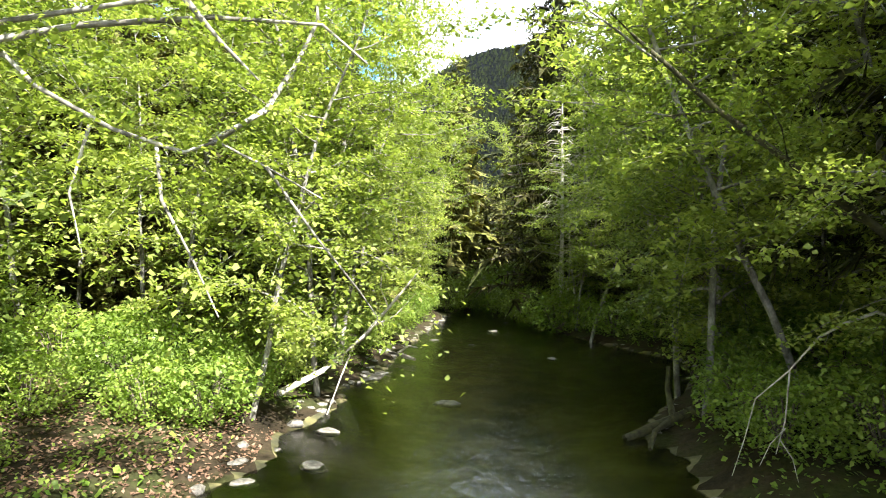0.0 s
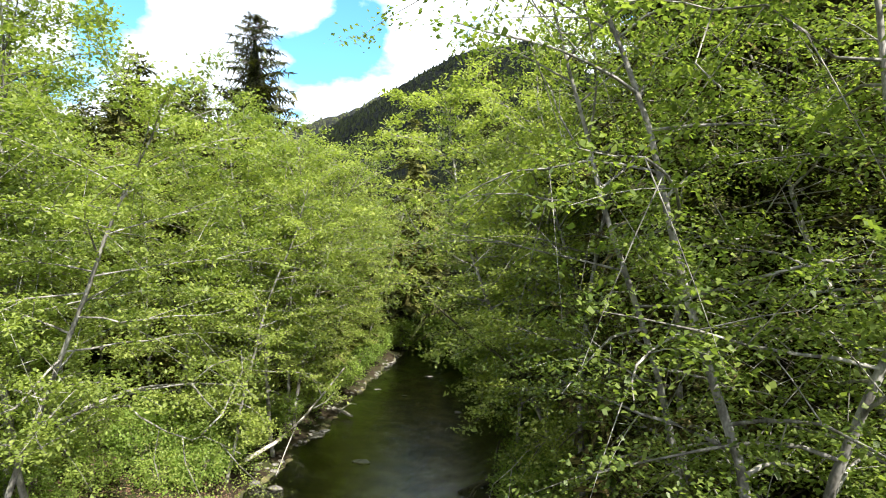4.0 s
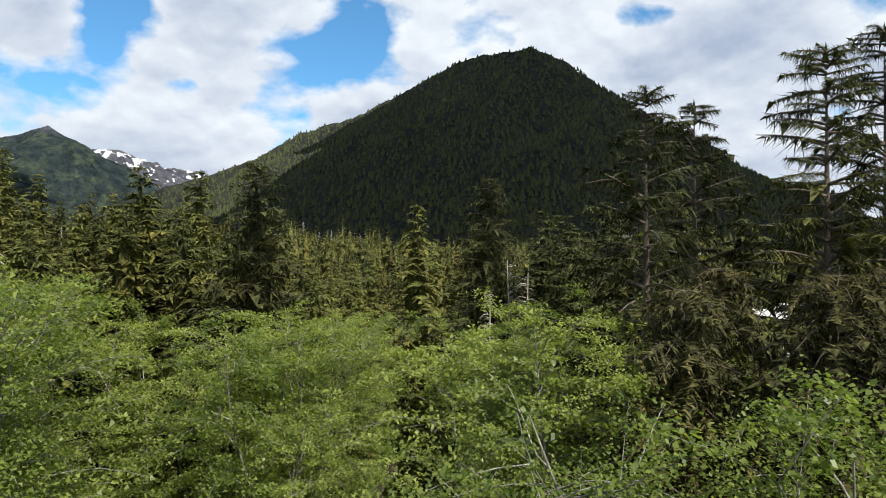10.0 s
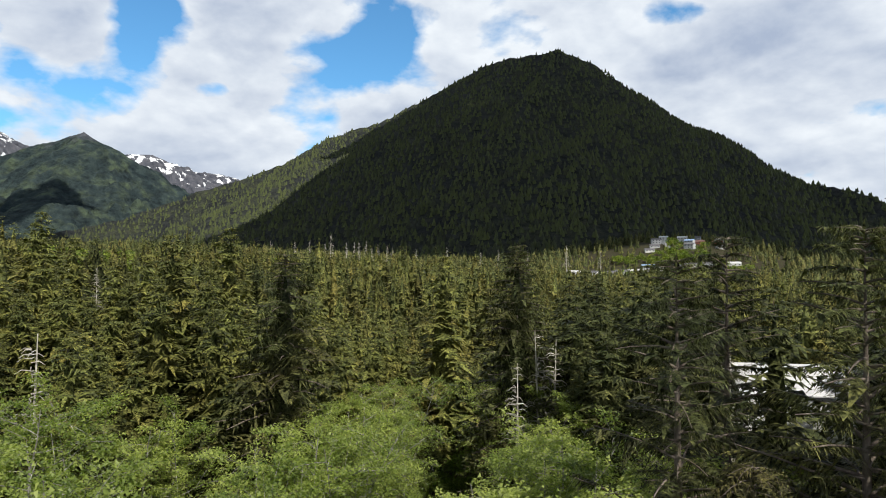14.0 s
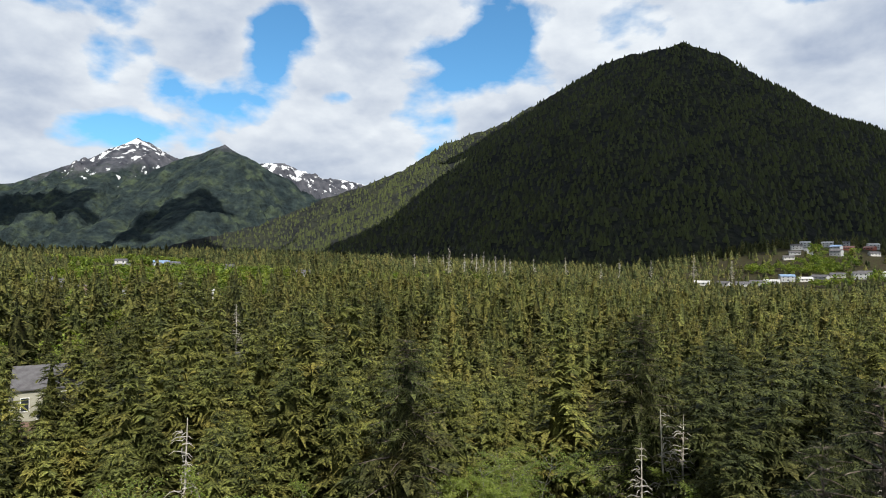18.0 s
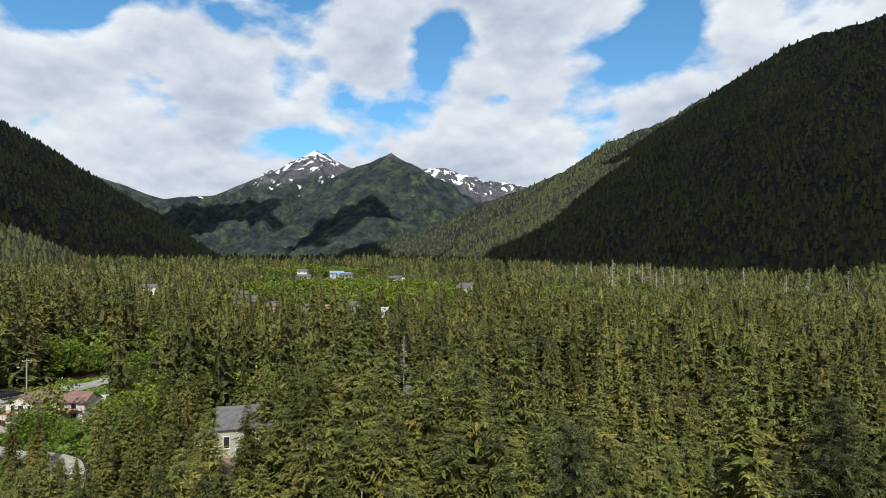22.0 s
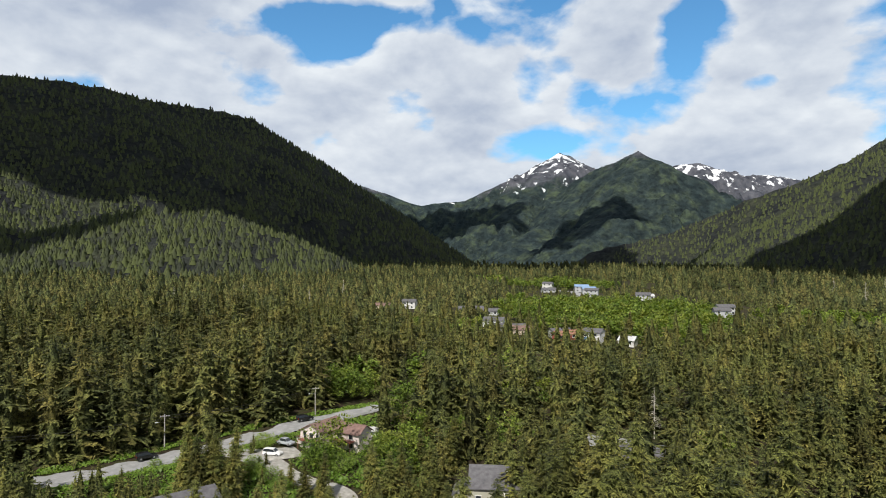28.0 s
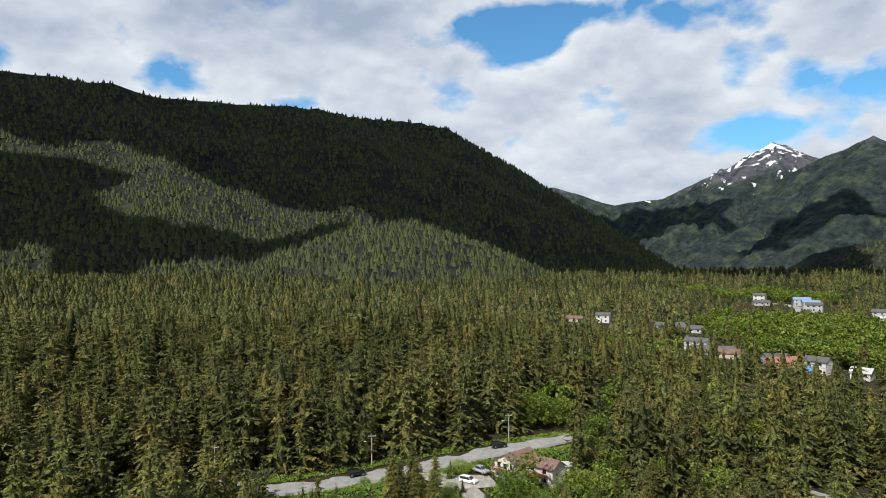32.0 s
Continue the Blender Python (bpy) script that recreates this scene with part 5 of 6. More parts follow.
for tx, ty, th in ((-137, 49, 13), (-133.5, 51.6, 15), (-138, 46.5, 12), (-130.5, 54, 13), (-135, 48, 14), (-140, 53, 16), (-137, 57.5, 15), (-143.5, 49.5, 15), (-126.3, 103.2, 11), (-117, 104.4, 12), (-121.6, 114.4, 12), (-112, 98, 12), (-108.7, 109.4, 13), (-115, 92, 11), (-119, 81, 10), (-113, 77, 12), (-109, 82, 12), (-104, 86, 13), (-105, 76, 13), (-99, 76, 13), (-122, 66, 9), (-118, 68.5, 11), (-116, 66, 8), (-128, 66, 7)):
    put("spruce", SPRUCES, tx, ty, th / 30, "young green spruce beside the road", "young spruces by the houses")

# pink house with brown roofs
px0, py0 = -147.4, 85.2
pink = house_at("house", px0, py0, radians(20), "two-storey pale pink house with brown gable roofs and red balconies", z=gz(px0, py0))
pink.scale = (0.83, 0.83, 0.83)
part("wall", gable_body(-4.2, 4.2, -5.5, 6.5, -1.0, 5.2, 7.4, "y"), SIDING["pink"], pink)
gable_roof(pink, -4.2, 4.2, -5.5, 6.5, 5.2, 7.4, ROOFS["brown"], "y", 0.6)
part("wing_wall", gable_body(4.25, 14.5, -0.5, 6.0, -1.0, 5.0, 7.0, "x"), SIDING["pink"], pink)
gable_roof(pink, 3.4, 14.5, -0.5, 6.0, 5.0, 7.0, ROOFS["brown"], "x", 0.6)
part("side_wall", boxes((-7.2, -4.25, -4.0, 5.0, -1.0, 2.2)), SIDING["pink"], pink)
part("side_roof", roof_slope((-4.1, -4.6, 3.5), (-4.1, 5.6, 3.5), (-7.9, 5.6, 2.2), (-7.9, -4.6, 2.2)), ROOFS["brown"], pink)
for wx, w in ((-2.2, 1.0), (0.2, 1.5), (2.6, 1.0)):
    window(pink, wx, -5.5, 3.0, w, 1.7)
for wx in (7.0, 11.5):
    window(pink, wx, -0.5, 3.0, 1.5, 1.4)
    window(pink, wx, -0.5, 0.4, 1.5, 1.4)
for wy in (-2.5, 0.8, 3.6):
    window(pink, -4.2, wy, 3.9, 0.9, 0.9, "-x")
window(pink, -7.2, -1.0, 0.2, 1.8, 1.7, "-x")


def balcony(parent, x0, x1, y0, y1, z):
    deck = part("balcony", boxes((x0, x1, y0, y1, z - 0.2, z), (x0, x0 + .12, y0, y0 + .12, -1.5, z - .2), (x1 - .12, x1, y0, y0 + .12, -1.5, z - .2)), RED_WOOD, parent, "red-brown wooden balcony")
    part("rail", boxes((x0, x1, y0, y0 + .08, z + 0.95, z + 1.05)), RED_WOOD, deck)
    n = int((x1 - x0) / 0.35)
    for i in range(n + 1):
        bx = x0 + (x1 - x0 - .05) * i / n
        part("baluster", boxes((bx, bx + .05, y0 + .01, y0 + .06, z, z + 0.95)), RED_WOOD, deck)


balcony(pink, -3.6, 3.9, -7.4, -5.6, 2.7)
balcony(pink, 5.5, 13.0, -3.0, -0.6, 2.7)

# sheds and small buildings near by
def plain_house(name, x, y, w, d, storeys, paint, roof, turn, label, group="", z=None, windows=True):
    e = house_at(name, x, y, turn, label, group, z)
    eave = 2.7 * storeys
    ridge = eave + d * 0.22
    part("wall", gable_body(-w / 2, w / 2, -d / 2, d / 2, -2.0, eave, ridge), SIDING[paint], e)
    gable_roof(e, -w / 2, w / 2, -d / 2, d / 2, eave, ridge, ROOFS[roof])
    if windows:
        for s in range(storeys):
            n = max(2, int(w / 3.6))
            for i in range(n):
                window(e, -w / 2 + w * (i + 0.5) / n, -d / 2, 0.9 + 2.7 * s, 1.4, 1.2)
    return e


plain_house("warehouse", 58, 103, 32, 15, 2, "white", "pale", radians(-8), "long shed with a pale weathered metal roof", z=24 - 8.9, windows=False)
plain_house("garage", -84.5, 135.5, 15, 8, 1, "grey", "grey", face_turn(-84, 135, 0.1), "low building with a dark grey roof beside a paved lot")
plain_house("garage", -130, 42, 15, 9, 1, "grey", "grey", face_turn(-130, 42, 0.3), "low building with a grey roof among the trees")
tarped = plain_house("shed", -118.5, 51, 7, 5, 1, "blue", "grey", face_turn(-118, 51, -0.2), "small shed with a blue sheet over its roof")
plain_house("shed", -141.9, 96.9, 2.6, 2.6, 1, "white", "pale", face_turn(-142, 97, 0.2), "small white garden shed beside the house", windows=False)
plain_house("house", -81.5, 76.5, 6.5, 6.0, 1, "green", "grey", radians(128), "small bright green house with a dark grey roof", z=gz(-81.5, 76.5) + 0.6)
PAINT_OF = [("white", "grey"), ("grey", "grey"), ("tan", "brown"), ("red", "red"), ("grey", "blue")]
for x, y, w, s, c in VILLAGE:
    p, r = PAINT_OF[c]
    if c == 0 and rng.uniform() < 0.5:
        r = "pale"
    plain_house("house", x, y, w * 0.8, 7.5, s, p, r, face_turn(x, y, rng.uniform(-0.5, 0.5)), f"{p} {'two-storey' if s == 2 else 'low'} house with a {r} roof in the valley", "houses of the valley village")
for x, y, w, s, c in TOWN:
    p, r = PAINT_OF[c]
    if c == 0 and rng.uniform() < 0.6:
        r = "pale"
    plain_house("house", x, y, w * 0.85, 8.5, s, p, r, face_turn(x, y, rng.uniform(-0.5, 0.5)), f"{p} {'two-storey' if s == 2 else 'low'} house with a {r} roof in the far town", "houses of the far town")
SHEET = solid("blue_sheet", [(0.3, (0.02, 0.16, 0.45)), (0.7, (0.04, 0.24, 0.60))], 1.5, 0.5, 0.5, 0.05)
bm = bmesh.new()
bmesh.ops.create_grid(bm, x_segments=12, y_segments=8, size=1.0)
for v in bm.verts:
    v.co = Vector((v.co.x * 2.6, v.co.y * 1.9, 0.12 * math.sin(5 * v.co.x) * math.cos(4 * v.co.y)))
sheet = part("tarpaulin", bm, SHEET)
sheet.matrix_world = Matrix.Translation((-183, 249.5, gz(-183, 249.5) + 2.2)) @ Matrix.Rotation(face_turn(-183, 250), 4, "Z") @ Matrix.Rotation(radians(55), 4, "X")
tagged(sheet, "bright blue plastic sheet hung on a white house", "tarpaulin")

# ---- vehicles ----
PAINT = {}
for nm, c in (("white", (0.75, 0.75, 0.75)), ("black", (0.012, 0.012, 0.014)), ("silver", (0.35, 0.37, 0.40))):
    PAINT[nm], _nt, _b = nodes_of(nm + "_car_paint", 0.25)
    _b.inputs["Base Color"].default_value = (*c, 1)
    _b.inputs["Coat Weight"].default_value = 0.6
RUBBER = solid("tyre_rubber", [(0.3, (0.012, 0.012, 0.012)), (0.7, (0.03, 0.03, 0.03))], 20, 0.9, 0.1, 0.005)
CHROME, _nt, _b = nodes_of("wheel_alloy", 0.35)
_b.inputs["Base Color"].default_value, _b.inputs["Metallic"].default_value = (0.5, 0.5, 0.52, 1), 1.0
LAMP, _nt, _b = nodes_of("lamp_glass", 0.1)
_b.inputs["Base Color"].default_value = (0.6, 0.6, 0.62, 1)
TAIL, _nt, _b = nodes_of("tail_lamp_glass", 0.15)
_b.inputs["Base Color"].default_value = (0.4, 0.02, 0.02, 1)


def extruded(profile, w0, w1, bevel=0.06):
    """A side profile (x, z) drawn across the car's width; upper corners drawn in to w1."""
    top = max(z for x, z in profile)
    low = min(z for x, z in profile)
    bm = bmesh.new()
    sides = []
    for s in (-1, 1):
        sides.append([bm.verts.new((x, s * (w0 + (w1 - w0) * max(0, (z - 0.9) / max(top - 0.9, 0.01))), z)) for x, z in profile])
    bm.faces.new(sides[0])
    bm.faces.new(sides[1][::-1])
    n = len(profile)
    for i in range(n):
        bm.faces.new((sides[0][i], sides[1][i], sides[1][(i + 1) % n], sides[0][(i + 1) % n]))
    bmesh.ops.recalc_face_normals(bm, faces=bm.faces)
    bmesh.ops.bevel(bm, geom=bm.edges[:], offset=bevel, segments=2, affect="EDGES", clamp_overlap=True)
    return bm


def car(paint, x, y, turn, label, long=True):
    e = empty("car", (x, y, gz(x, y) + 0.4), turn)
    tagged(e, label, "car")
    end = -2.3 if long else -1.5
    body = [(-2.35, 0.35), (2.3, 0.35), (2.38, 0.75), (2.25, 0.98), (1.05, 1.08), (0.35, 1.72), (-0.6, 1.8), (end + 0.1, 1.72), (end - 0.05, 1.05), (-2.4, 0.95)]
    part("body", extruded(body, 0.93, 0.72), PAINT[paint], e)
    glass = [(0.98, 1.1), (0.36, 1.66), (-0.6, 1.73), (end + 0.2, 1.66), (end + 0.12, 1.1)]
    part("side_glass", extruded(glass, 0.945, 0.75, 0.01), GLASS, e, "dark side windows")
    bm = roof_slope((0.42, -0.68, 1.72), (0.42, 0.68, 1.72), (1.08, 0.8, 1.13), (1.08, -0.8, 1.13), 0.03)
    part("windscreen", bm, GLASS, e)
    bm = roof_slope((end + 0.06, -0.68, 1.66), (end + 0.06, 0.68, 1.66), (end - 0.09, 0.8, 1.12), (end - 0.09, -0.8, 1.12), 0.03)
    part("rear_window", bm, GLASS, e)
    for wx in (-1.45, 1.5):
        for s in (-1, 1):
            m = Matrix.Translation((wx, s * 0.84, 0.36)) @ Matrix.Rotation(radians(90), 4, "X")
            bm = bmesh.new()
            bmesh.ops.create_cone(bm, cap_ends=True, segments=20, radius1=0.36, radius2=0.36, depth=0.24, matrix=m)
            tyre = part("wheel", bm, RUBBER, e)
            bm = bmesh.new()
            bmesh.ops.create_cone(bm, cap_ends=True, segments=14, radius1=0.22, radius2=0.22, depth=0.26, matrix=m)
            part("rim", bm, CHROME, tyre, "alloy rim")
    for s in (-1, 1):
        part("headlight", boxes((2.28, 2.4, s * 0.72 - 0.16, s * 0.72 + 0.16, 0.72, 0.88)), LAMP, e)
        part("tail_light", boxes((-2.43, -2.36, s * 0.78 - 0.1, s * 0.78 + 0.1, 0.78, 1.05)), TAIL, e)
    return e


car("white", -147.3, 71.2, radians(35), "white estate car parked on the gravel")
car("silver", -151.3, 76.8, radians(20), "silver car parked beside the drive", False)
car("black", -164.6, 89.5, radians(88), "black car on the road")
car("black", -163.6, 46.5, radians(88), "black car on the road beside the forest")

# ---- pole, wires ----
POLE_WOOD = solid("weathered_pole", [(0.3, (0.22, 0.20, 0.18)), (0.7, (0.40, 0.38, 0.35))], 2.0, 0.9, 0.3, 0.02)


def utility_pole(x, y, h, turn):
    e = tagged(empty("utility_pole", (x, y, gz(x, y) - 0.3), turn), "grey wooden utility pole with cross-arm and lamp", "pole", "poles along the road")
    v, q = tubes([[((0, 0, 0), 0.17), ((0, 0, h * 0.6), 0.14), ((0, 0, h), 0.11)]], 10)
    link("pole", mesh_of("pole", (v, q), POLE_WOOD, True), None, e)
    part("cross_arm", boxes((-1.1, 1.1, -0.22, -0.12, h - 0.6, h - 0.46)), POLE_WOOD, e)
    for ix in (-1.0, -0.4, 0.4, 1.0):
        bm = bmesh.new()
        bmesh.ops.create_cone(bm, cap_ends=True, segments=10, radius1=0.06, radius2=0.04, depth=0.18, matrix=Matrix.Translation((ix, -0.17, h - 0.37)))
        part("insulator", bm, LAMP, e)
    v, q = tubes([[((0, 0, h - 2.2), 0.03), ((-0.8, 0, h - 1.9), 0.03), ((-1.7, 0, h - 1.9), 0.03)]], 6)
    arm = link("lamp_arm", mesh_of("lamp_arm", (v, q), CHROME, True), None, e)
    part("lamp_head", boxes((-2.2, -1.6, -0.12, 0.12, h - 2.0, h - 1.85)), LAMP, arm)
    return (x, y, gz(x, y) + h - 0.7)


tops = [utility_pole(-167.5, 94.5, 9.0, radians(80)), utility_pole(-168.0, 52, 9.0, radians(80)), utility_pole(-174, 12, 9.0, radians(60))]
WIRE = solid("black_wire", [(0.3, (0.02, 0.02, 0.02)), (0.7, (0.05, 0.05, 0.05))], 5, 0.6, 0.0)
for a, b in zip(tops[:-1], tops[1:]):
    for k in range(2):
        line = []
        for i in range(13):
            t = i / 12
            p = Vector(a).lerp(Vector(b), t)
            p.z -= 1.2 * 4 * t * (1 - t) + 0.7 * k
            line.append((tuple(p), 0.03))
        tagged(link("power_line", mesh_of("power_line", tubes([line], 5), WIRE), None), "thin sagging black power line between poles", "cable", "power lines")


# ---- grey dead trees ----
def snag_parts(seed, h):
    g = np.random.default_rng(seed)
    trunk = [((0, 0, -0.5), 0.2), ((g.normal(0, .1), g.normal(0, .1), h * 0.5), 0.13), ((g.normal(0, .2), g.normal(0, .2), h), 0.03)]
    twigs = []
    for i in range(int(h * 5)):
        t, a = g.uniform(0.25, 0.98), g.uniform(0, 6.28)
        ln = (1 - t) * 3.0 + 0.5
        d = Vector((math.cos(a), math.sin(a), 0))
        z = h * t
        twigs.append([((0, 0, z), 0.045), (tuple(d * ln * 0.6 + Vector((0, 0, z + 0.1 * ln))), 0.032), (tuple(d * ln + Vector((0, 0, z - 0.2 * ln))), 0.016)])
    return [("trunk", mesh_of("snag_trunk", tubes([trunk], 7), GREY_WOOD, True)), ("twig_crown", mesh_of("snag_twigs", tubes(twigs, 3), GREY_WOOD))]


SNAGS = [snag_parts(700 + k, 18.0) for k in range(3)]
for x, y, top in [(-42.2, 59.5, 33.4), (9.4, 86.2, 31), (11.5, 88, 30), (6.0, 84, 27), (-100, 60, 29), (30, 75, 30)]:
    s = (top - gz(x, y)) / 18.0
    tree_thing("dead_tree", SNAGS[int(rng.integers(3))], x, y, rng.uniform(0, 6.28), s, "bare grey dead tree with broken twigs", "dead trees among the spruces")

for az, r, h in [(12.4, 520, 30), (9.9, 560, 26), (9.3, 575, 28), (8.2, 540, 25), (7.4, 590, 26), (6.9, 560, 24), (2.0, 600, 27), (-2.6, 640, 27), (-8.6, 700, 32), (-5.2, 660, 26), (12.9, 610, 24), (11.0, 590, 25), (10.3, 620, 26), (4.8, 600, 24),
                 (15.5, 560, 23), (-1.0, 560, 24), (14.2, 640, 25), (8.8, 520, 22), (-11.5, 690, 26), (17.5, 600, 22), (31.0, 178, 14), (61.0, 420, 18), (66.5, 470, 18), (72.0, 460, 17), (58.0, 520, 18)]:
    x, y = -math.sin(radians(az)) * r, math.cos(radians(az)) * r
    tree_thing("dead_tree", SNAGS[int(rng.integers(3))], x, y, rng.uniform(0, 6.28), h / 18.0, "pale grey dead tree standing above the forest", "dead trees of the valley floor")

# ---- creek banks ----
def shrub_meshes(seed, r, h, n, leaf):
    g = np.random.default_rng(seed)
    stems = []
    for i in range(16):
        a, d = g.uniform(0, 6.28), g.uniform(0.4, 1.0)
        stems.append([((0, 0, -0.2), 0.025), ((r * d * 0.5 * math.cos(a), r * d * 0.5 * math.sin(a), h * 0.6), 0.018), ((r * d * math.cos(a), r * d * math.sin(a), h * (0.95 - 0.4 * d)), 0.008)])
    d = g.normal(0, 1, (n, 3))
    d /= np.linalg.norm(d, axis=1)[:, None]
    lob = 1 + 0.22 * wave(d[:, 0] * 3, d[:, 1] * 3 + d[:, 2] * 2, 0.8, seed % 7)
    pos = d * (g.uniform(0.55, 1.0, n) * lob)[:, None] * (r, r, h * 0.55) + (0, 0, h * 0.5)
    pos = pos[pos[:, 2] > -0.1]
    return [("stem_tuft", mesh_of("shrub_stems", tubes(stems, 4), BARK)), ("crown", mesh_of("shrub_crown", leaf_quads(pos, leaf, g, 0.7), BUSH))]


SHRUBS = [shrub_meshes(800 + k, 2.0, 2.4, 2400, 0.15) for k in range(4)]
SHRUB_AT = [(-15.0, 39.0, 1.0), (-14.7, 41.3, 0.95), (-16.8, 38.2, 0.9), (-16.5, 42.5, 1.2), (-18.5, 40.5, 1.1), (-15.8, 45.5, 1.15), (-18.6, 45, 1.35), (-14.6, 47.5, 0.9), (-20.5, 43, 1.2), (-17, 49, 1.3), (-21.5, 47, 1.3), (-14.3, 51, 1.0), (-23.5, 44, 1.2),
            (-13.6, 54.5, 1.0), (-16, 53, 1.3), (-12.5, 59, 1.0), (-12.2, 63, 1.1), (-11.5, 68, 1.2), (-11, 73, 1.2), (-10.5, 79, 1.3), (-10, 86, 1.3), (-20, 36.5, 0.9), (-23, 38, 1.1), (-26, 41, 1.2),
            (-19.6, 32.3, 0.7), (-18.3, 31.5, 0.6), (-22, 33.5, 1.0), (-25, 36, 1.2), (-27, 46, 1.4), (-29, 40, 1.4),
            (4.4, 35, 1.0), (6.3, 33.2, 1.2), (5.0, 38.5, 1.1), (6.5, 42, 1.3), (9.5, 46.5, 1.3), (12, 50, 1.3), (13.5, 55, 1.4), (13.2, 61, 1.4), (11.5, 66, 1.4), (8.5, 72, 1.3), (7, 78, 1.4), (6.2, 84, 1.5),
            (5.2, 91, 1.5), (4.6, 98, 1.5), (9, 36, 1.4), (9.5, 41, 1.5), (12.5, 45, 1.6), (16, 52, 1.6), (16, 59, 1.6), (14, 66, 1.6), (-9.5, 94, 1.4), (-8.8, 101, 1.4), (-6, 112, 1.5), (2.5, 106, 1.5), (-1, 118, 1.6), (2.4, 97, 2.0), (3.6, 88, 1.9), (0.5, 108, 2.4), (-3, 114, 2.6), (5.0, 80, 1.9), (4.5, 103, 2.6), (-6.5, 104, 2.0), (1.5, 113, 2.8),
            (7.5, 29.5, 1.1), (10.5, 31.5, 1.4), (8, 25.5, 1.1), (12, 26, 1.4), (5.5, 20, 0.9), (9, 18, 1.1)]
for x, y, s in SHRUB_AT:
    e = tagged(empty("shrub", (x, y, gz(x, y) - 0.05), rng.uniform(0, 6.28), s), "leafy green salmonberry bush on the creek bank", "bush", "bushes along the creek")
    for nm, me in SHRUBS[int(rng.integers(4))]:
        new(nm, me).parent = e
for x, y, s in [(-154, 72, 1.6), (-153, 58, 1.1), (-156, 52, 0.9), (-158.5, 47, 0.8), (-143, 64, 1.4), (-140, 62, 1.5), (-134, 64, 1.5), (-138, 77, 1.7), (-134, 78, 1.8), (-130, 80, 1.9), (-140, 80, 1.2), (-128, 64, 1.3),
                (-96, 78, 1.4), (-93, 74, 1.3), (-156, 79, 0.7), (-150, 54, 1.1)]:
    e = tagged(empty("shrub", (x, y, gz(x, y) - 0.05), rng.uniform(0, 6.28), s), "round green bush beside the road", "bush", "bushes by the road")
    for nm, me in SHRUBS[int(rng.integers(4))]:
        new(nm, me).parent = e


# ferns, grass and low leaves on the forest floor by the water
def carpet(name, n, area, size, mat, label, near, far, flat=0.6):
    x, y = rng.uniform(area[0], area[1], n), rng.uniform(area[2], area[3], n)
    d = creek_gap(x, y)
    ok = (d > near) & (d < far) & (rng.uniform(0, 1, n) < 0.35 + 0.65 * (wave(x, y, 2.5, 9) > -0.2))
    x, y = x[ok], y[ok]
    pos = np.stack([x, y, ground_z(x, y) + rng.uniform(0.02, 0.35, len(x))], -1)
    v, q = leaf_quads(pos, size, rng, flat)
    return tagged(link(name, fast_mesh(name, v, q), mat), label, "undergrowth", kind="stuff")


carpet("undergrowth", 130000, (-40, 34, -40, 100), 0.15, BUSH, "low green leaves and ferns on the forest floor", 1.6, 26)
carpet("bank_grass", 16000, (-24, 16, 28, 95), 0.22, GRASS, "tufts of grass along the creek edge", 0.8, 3.4)
LITTER = leafy("leaf_litter", (0.07, 0.04, 0.025), (0.17, 0.10, 0.065), (0.34, 0.24, 0.17), (0.6, 0.5, 0.4), 0.8, 0.05)
n = 9000
x, y = rng.uniform(-24, -12.5, n), rng.uniform(26, 42, n)
ok = (creek_gap(x, y) > 0.1) & (y < 41.5 - 0.15 * (x + 12) * 0 + wave(x, y, 2, 3))
x, y = x[ok], y[ok]
v, q = leaf_quads(np.stack([x, y, ground_z(x, y) + rng.uniform(0.01, 0.06, len(x))], -1), 0.16, rng, 0.15)
tagged(link("leaf_litter", fast_mesh("leaf_litter", v, q), LITTER), "brown dead leaves and wood chips on the bank", "leaf litter", kind="stuff")
v, q = leaf_quads(np.stack([(t := rng.uniform(0, 1, 9000)) * 0 - 162.5 + rng.choice([-1, 1], 9000) * rng.uniform(4.2, 8.0, 9000), rng.uniform(20, 118, 9000), np.zeros(9000)], -1), 0.6, rng, 0.6)
cx = v.reshape(-1, 4, 3).mean(1)
v = (v.reshape(-1, 4, 3) + np.stack([cx[:, 0] * 0, cx[:, 0] * 0, ground_z(cx[:, 0], cx[:, 1]) + 0.25], -1)[:, None]).reshape(-1, 3)
tagged(link("verge_grass", fast_mesh("verge_grass", v, q), GRASS), "bright grass verge beside the road", "grass", kind="stuff")


# rough grass and low leaves in the clearings beside the road
MEADOW = [(-150, 60, 13), (-151, 45, 13), (-140, 52, 11), (-139, 38, 10), (-128, 57, 9), (-147, 30, 11), (-120, 62, 7), (-152, 100, 9), (-147, 87, 14), (-137, 69, 8), (-127, 71, 7), (-118, 74, 7), (-112, 62, 7), (-90, 83, 10), (-128, 80, 9), (-122, 90, 9), (-116, 84, 8)]
LANES = [(-160, 62), (-152, 67), (-146, 70), (-137, 69), (-127, 71), (-118, 74), (-108, 68), (-100, 66)]


def lane_gap(x, y, line):
    best = np.full(x.shape, 1e3)
    for (x0, y0), (x1, y1) in zip(line[:-1], line[1:]):
        dx, dy = x1 - x0, y1 - y0
        t = np.clip(((x - x0) * dx + (y - y0) * dy) / (dx * dx + dy * dy), 0, 1)
        best = np.minimum(best, np.hypot(x - x0 - t * dx, y - y0 - t * dy))
    return best


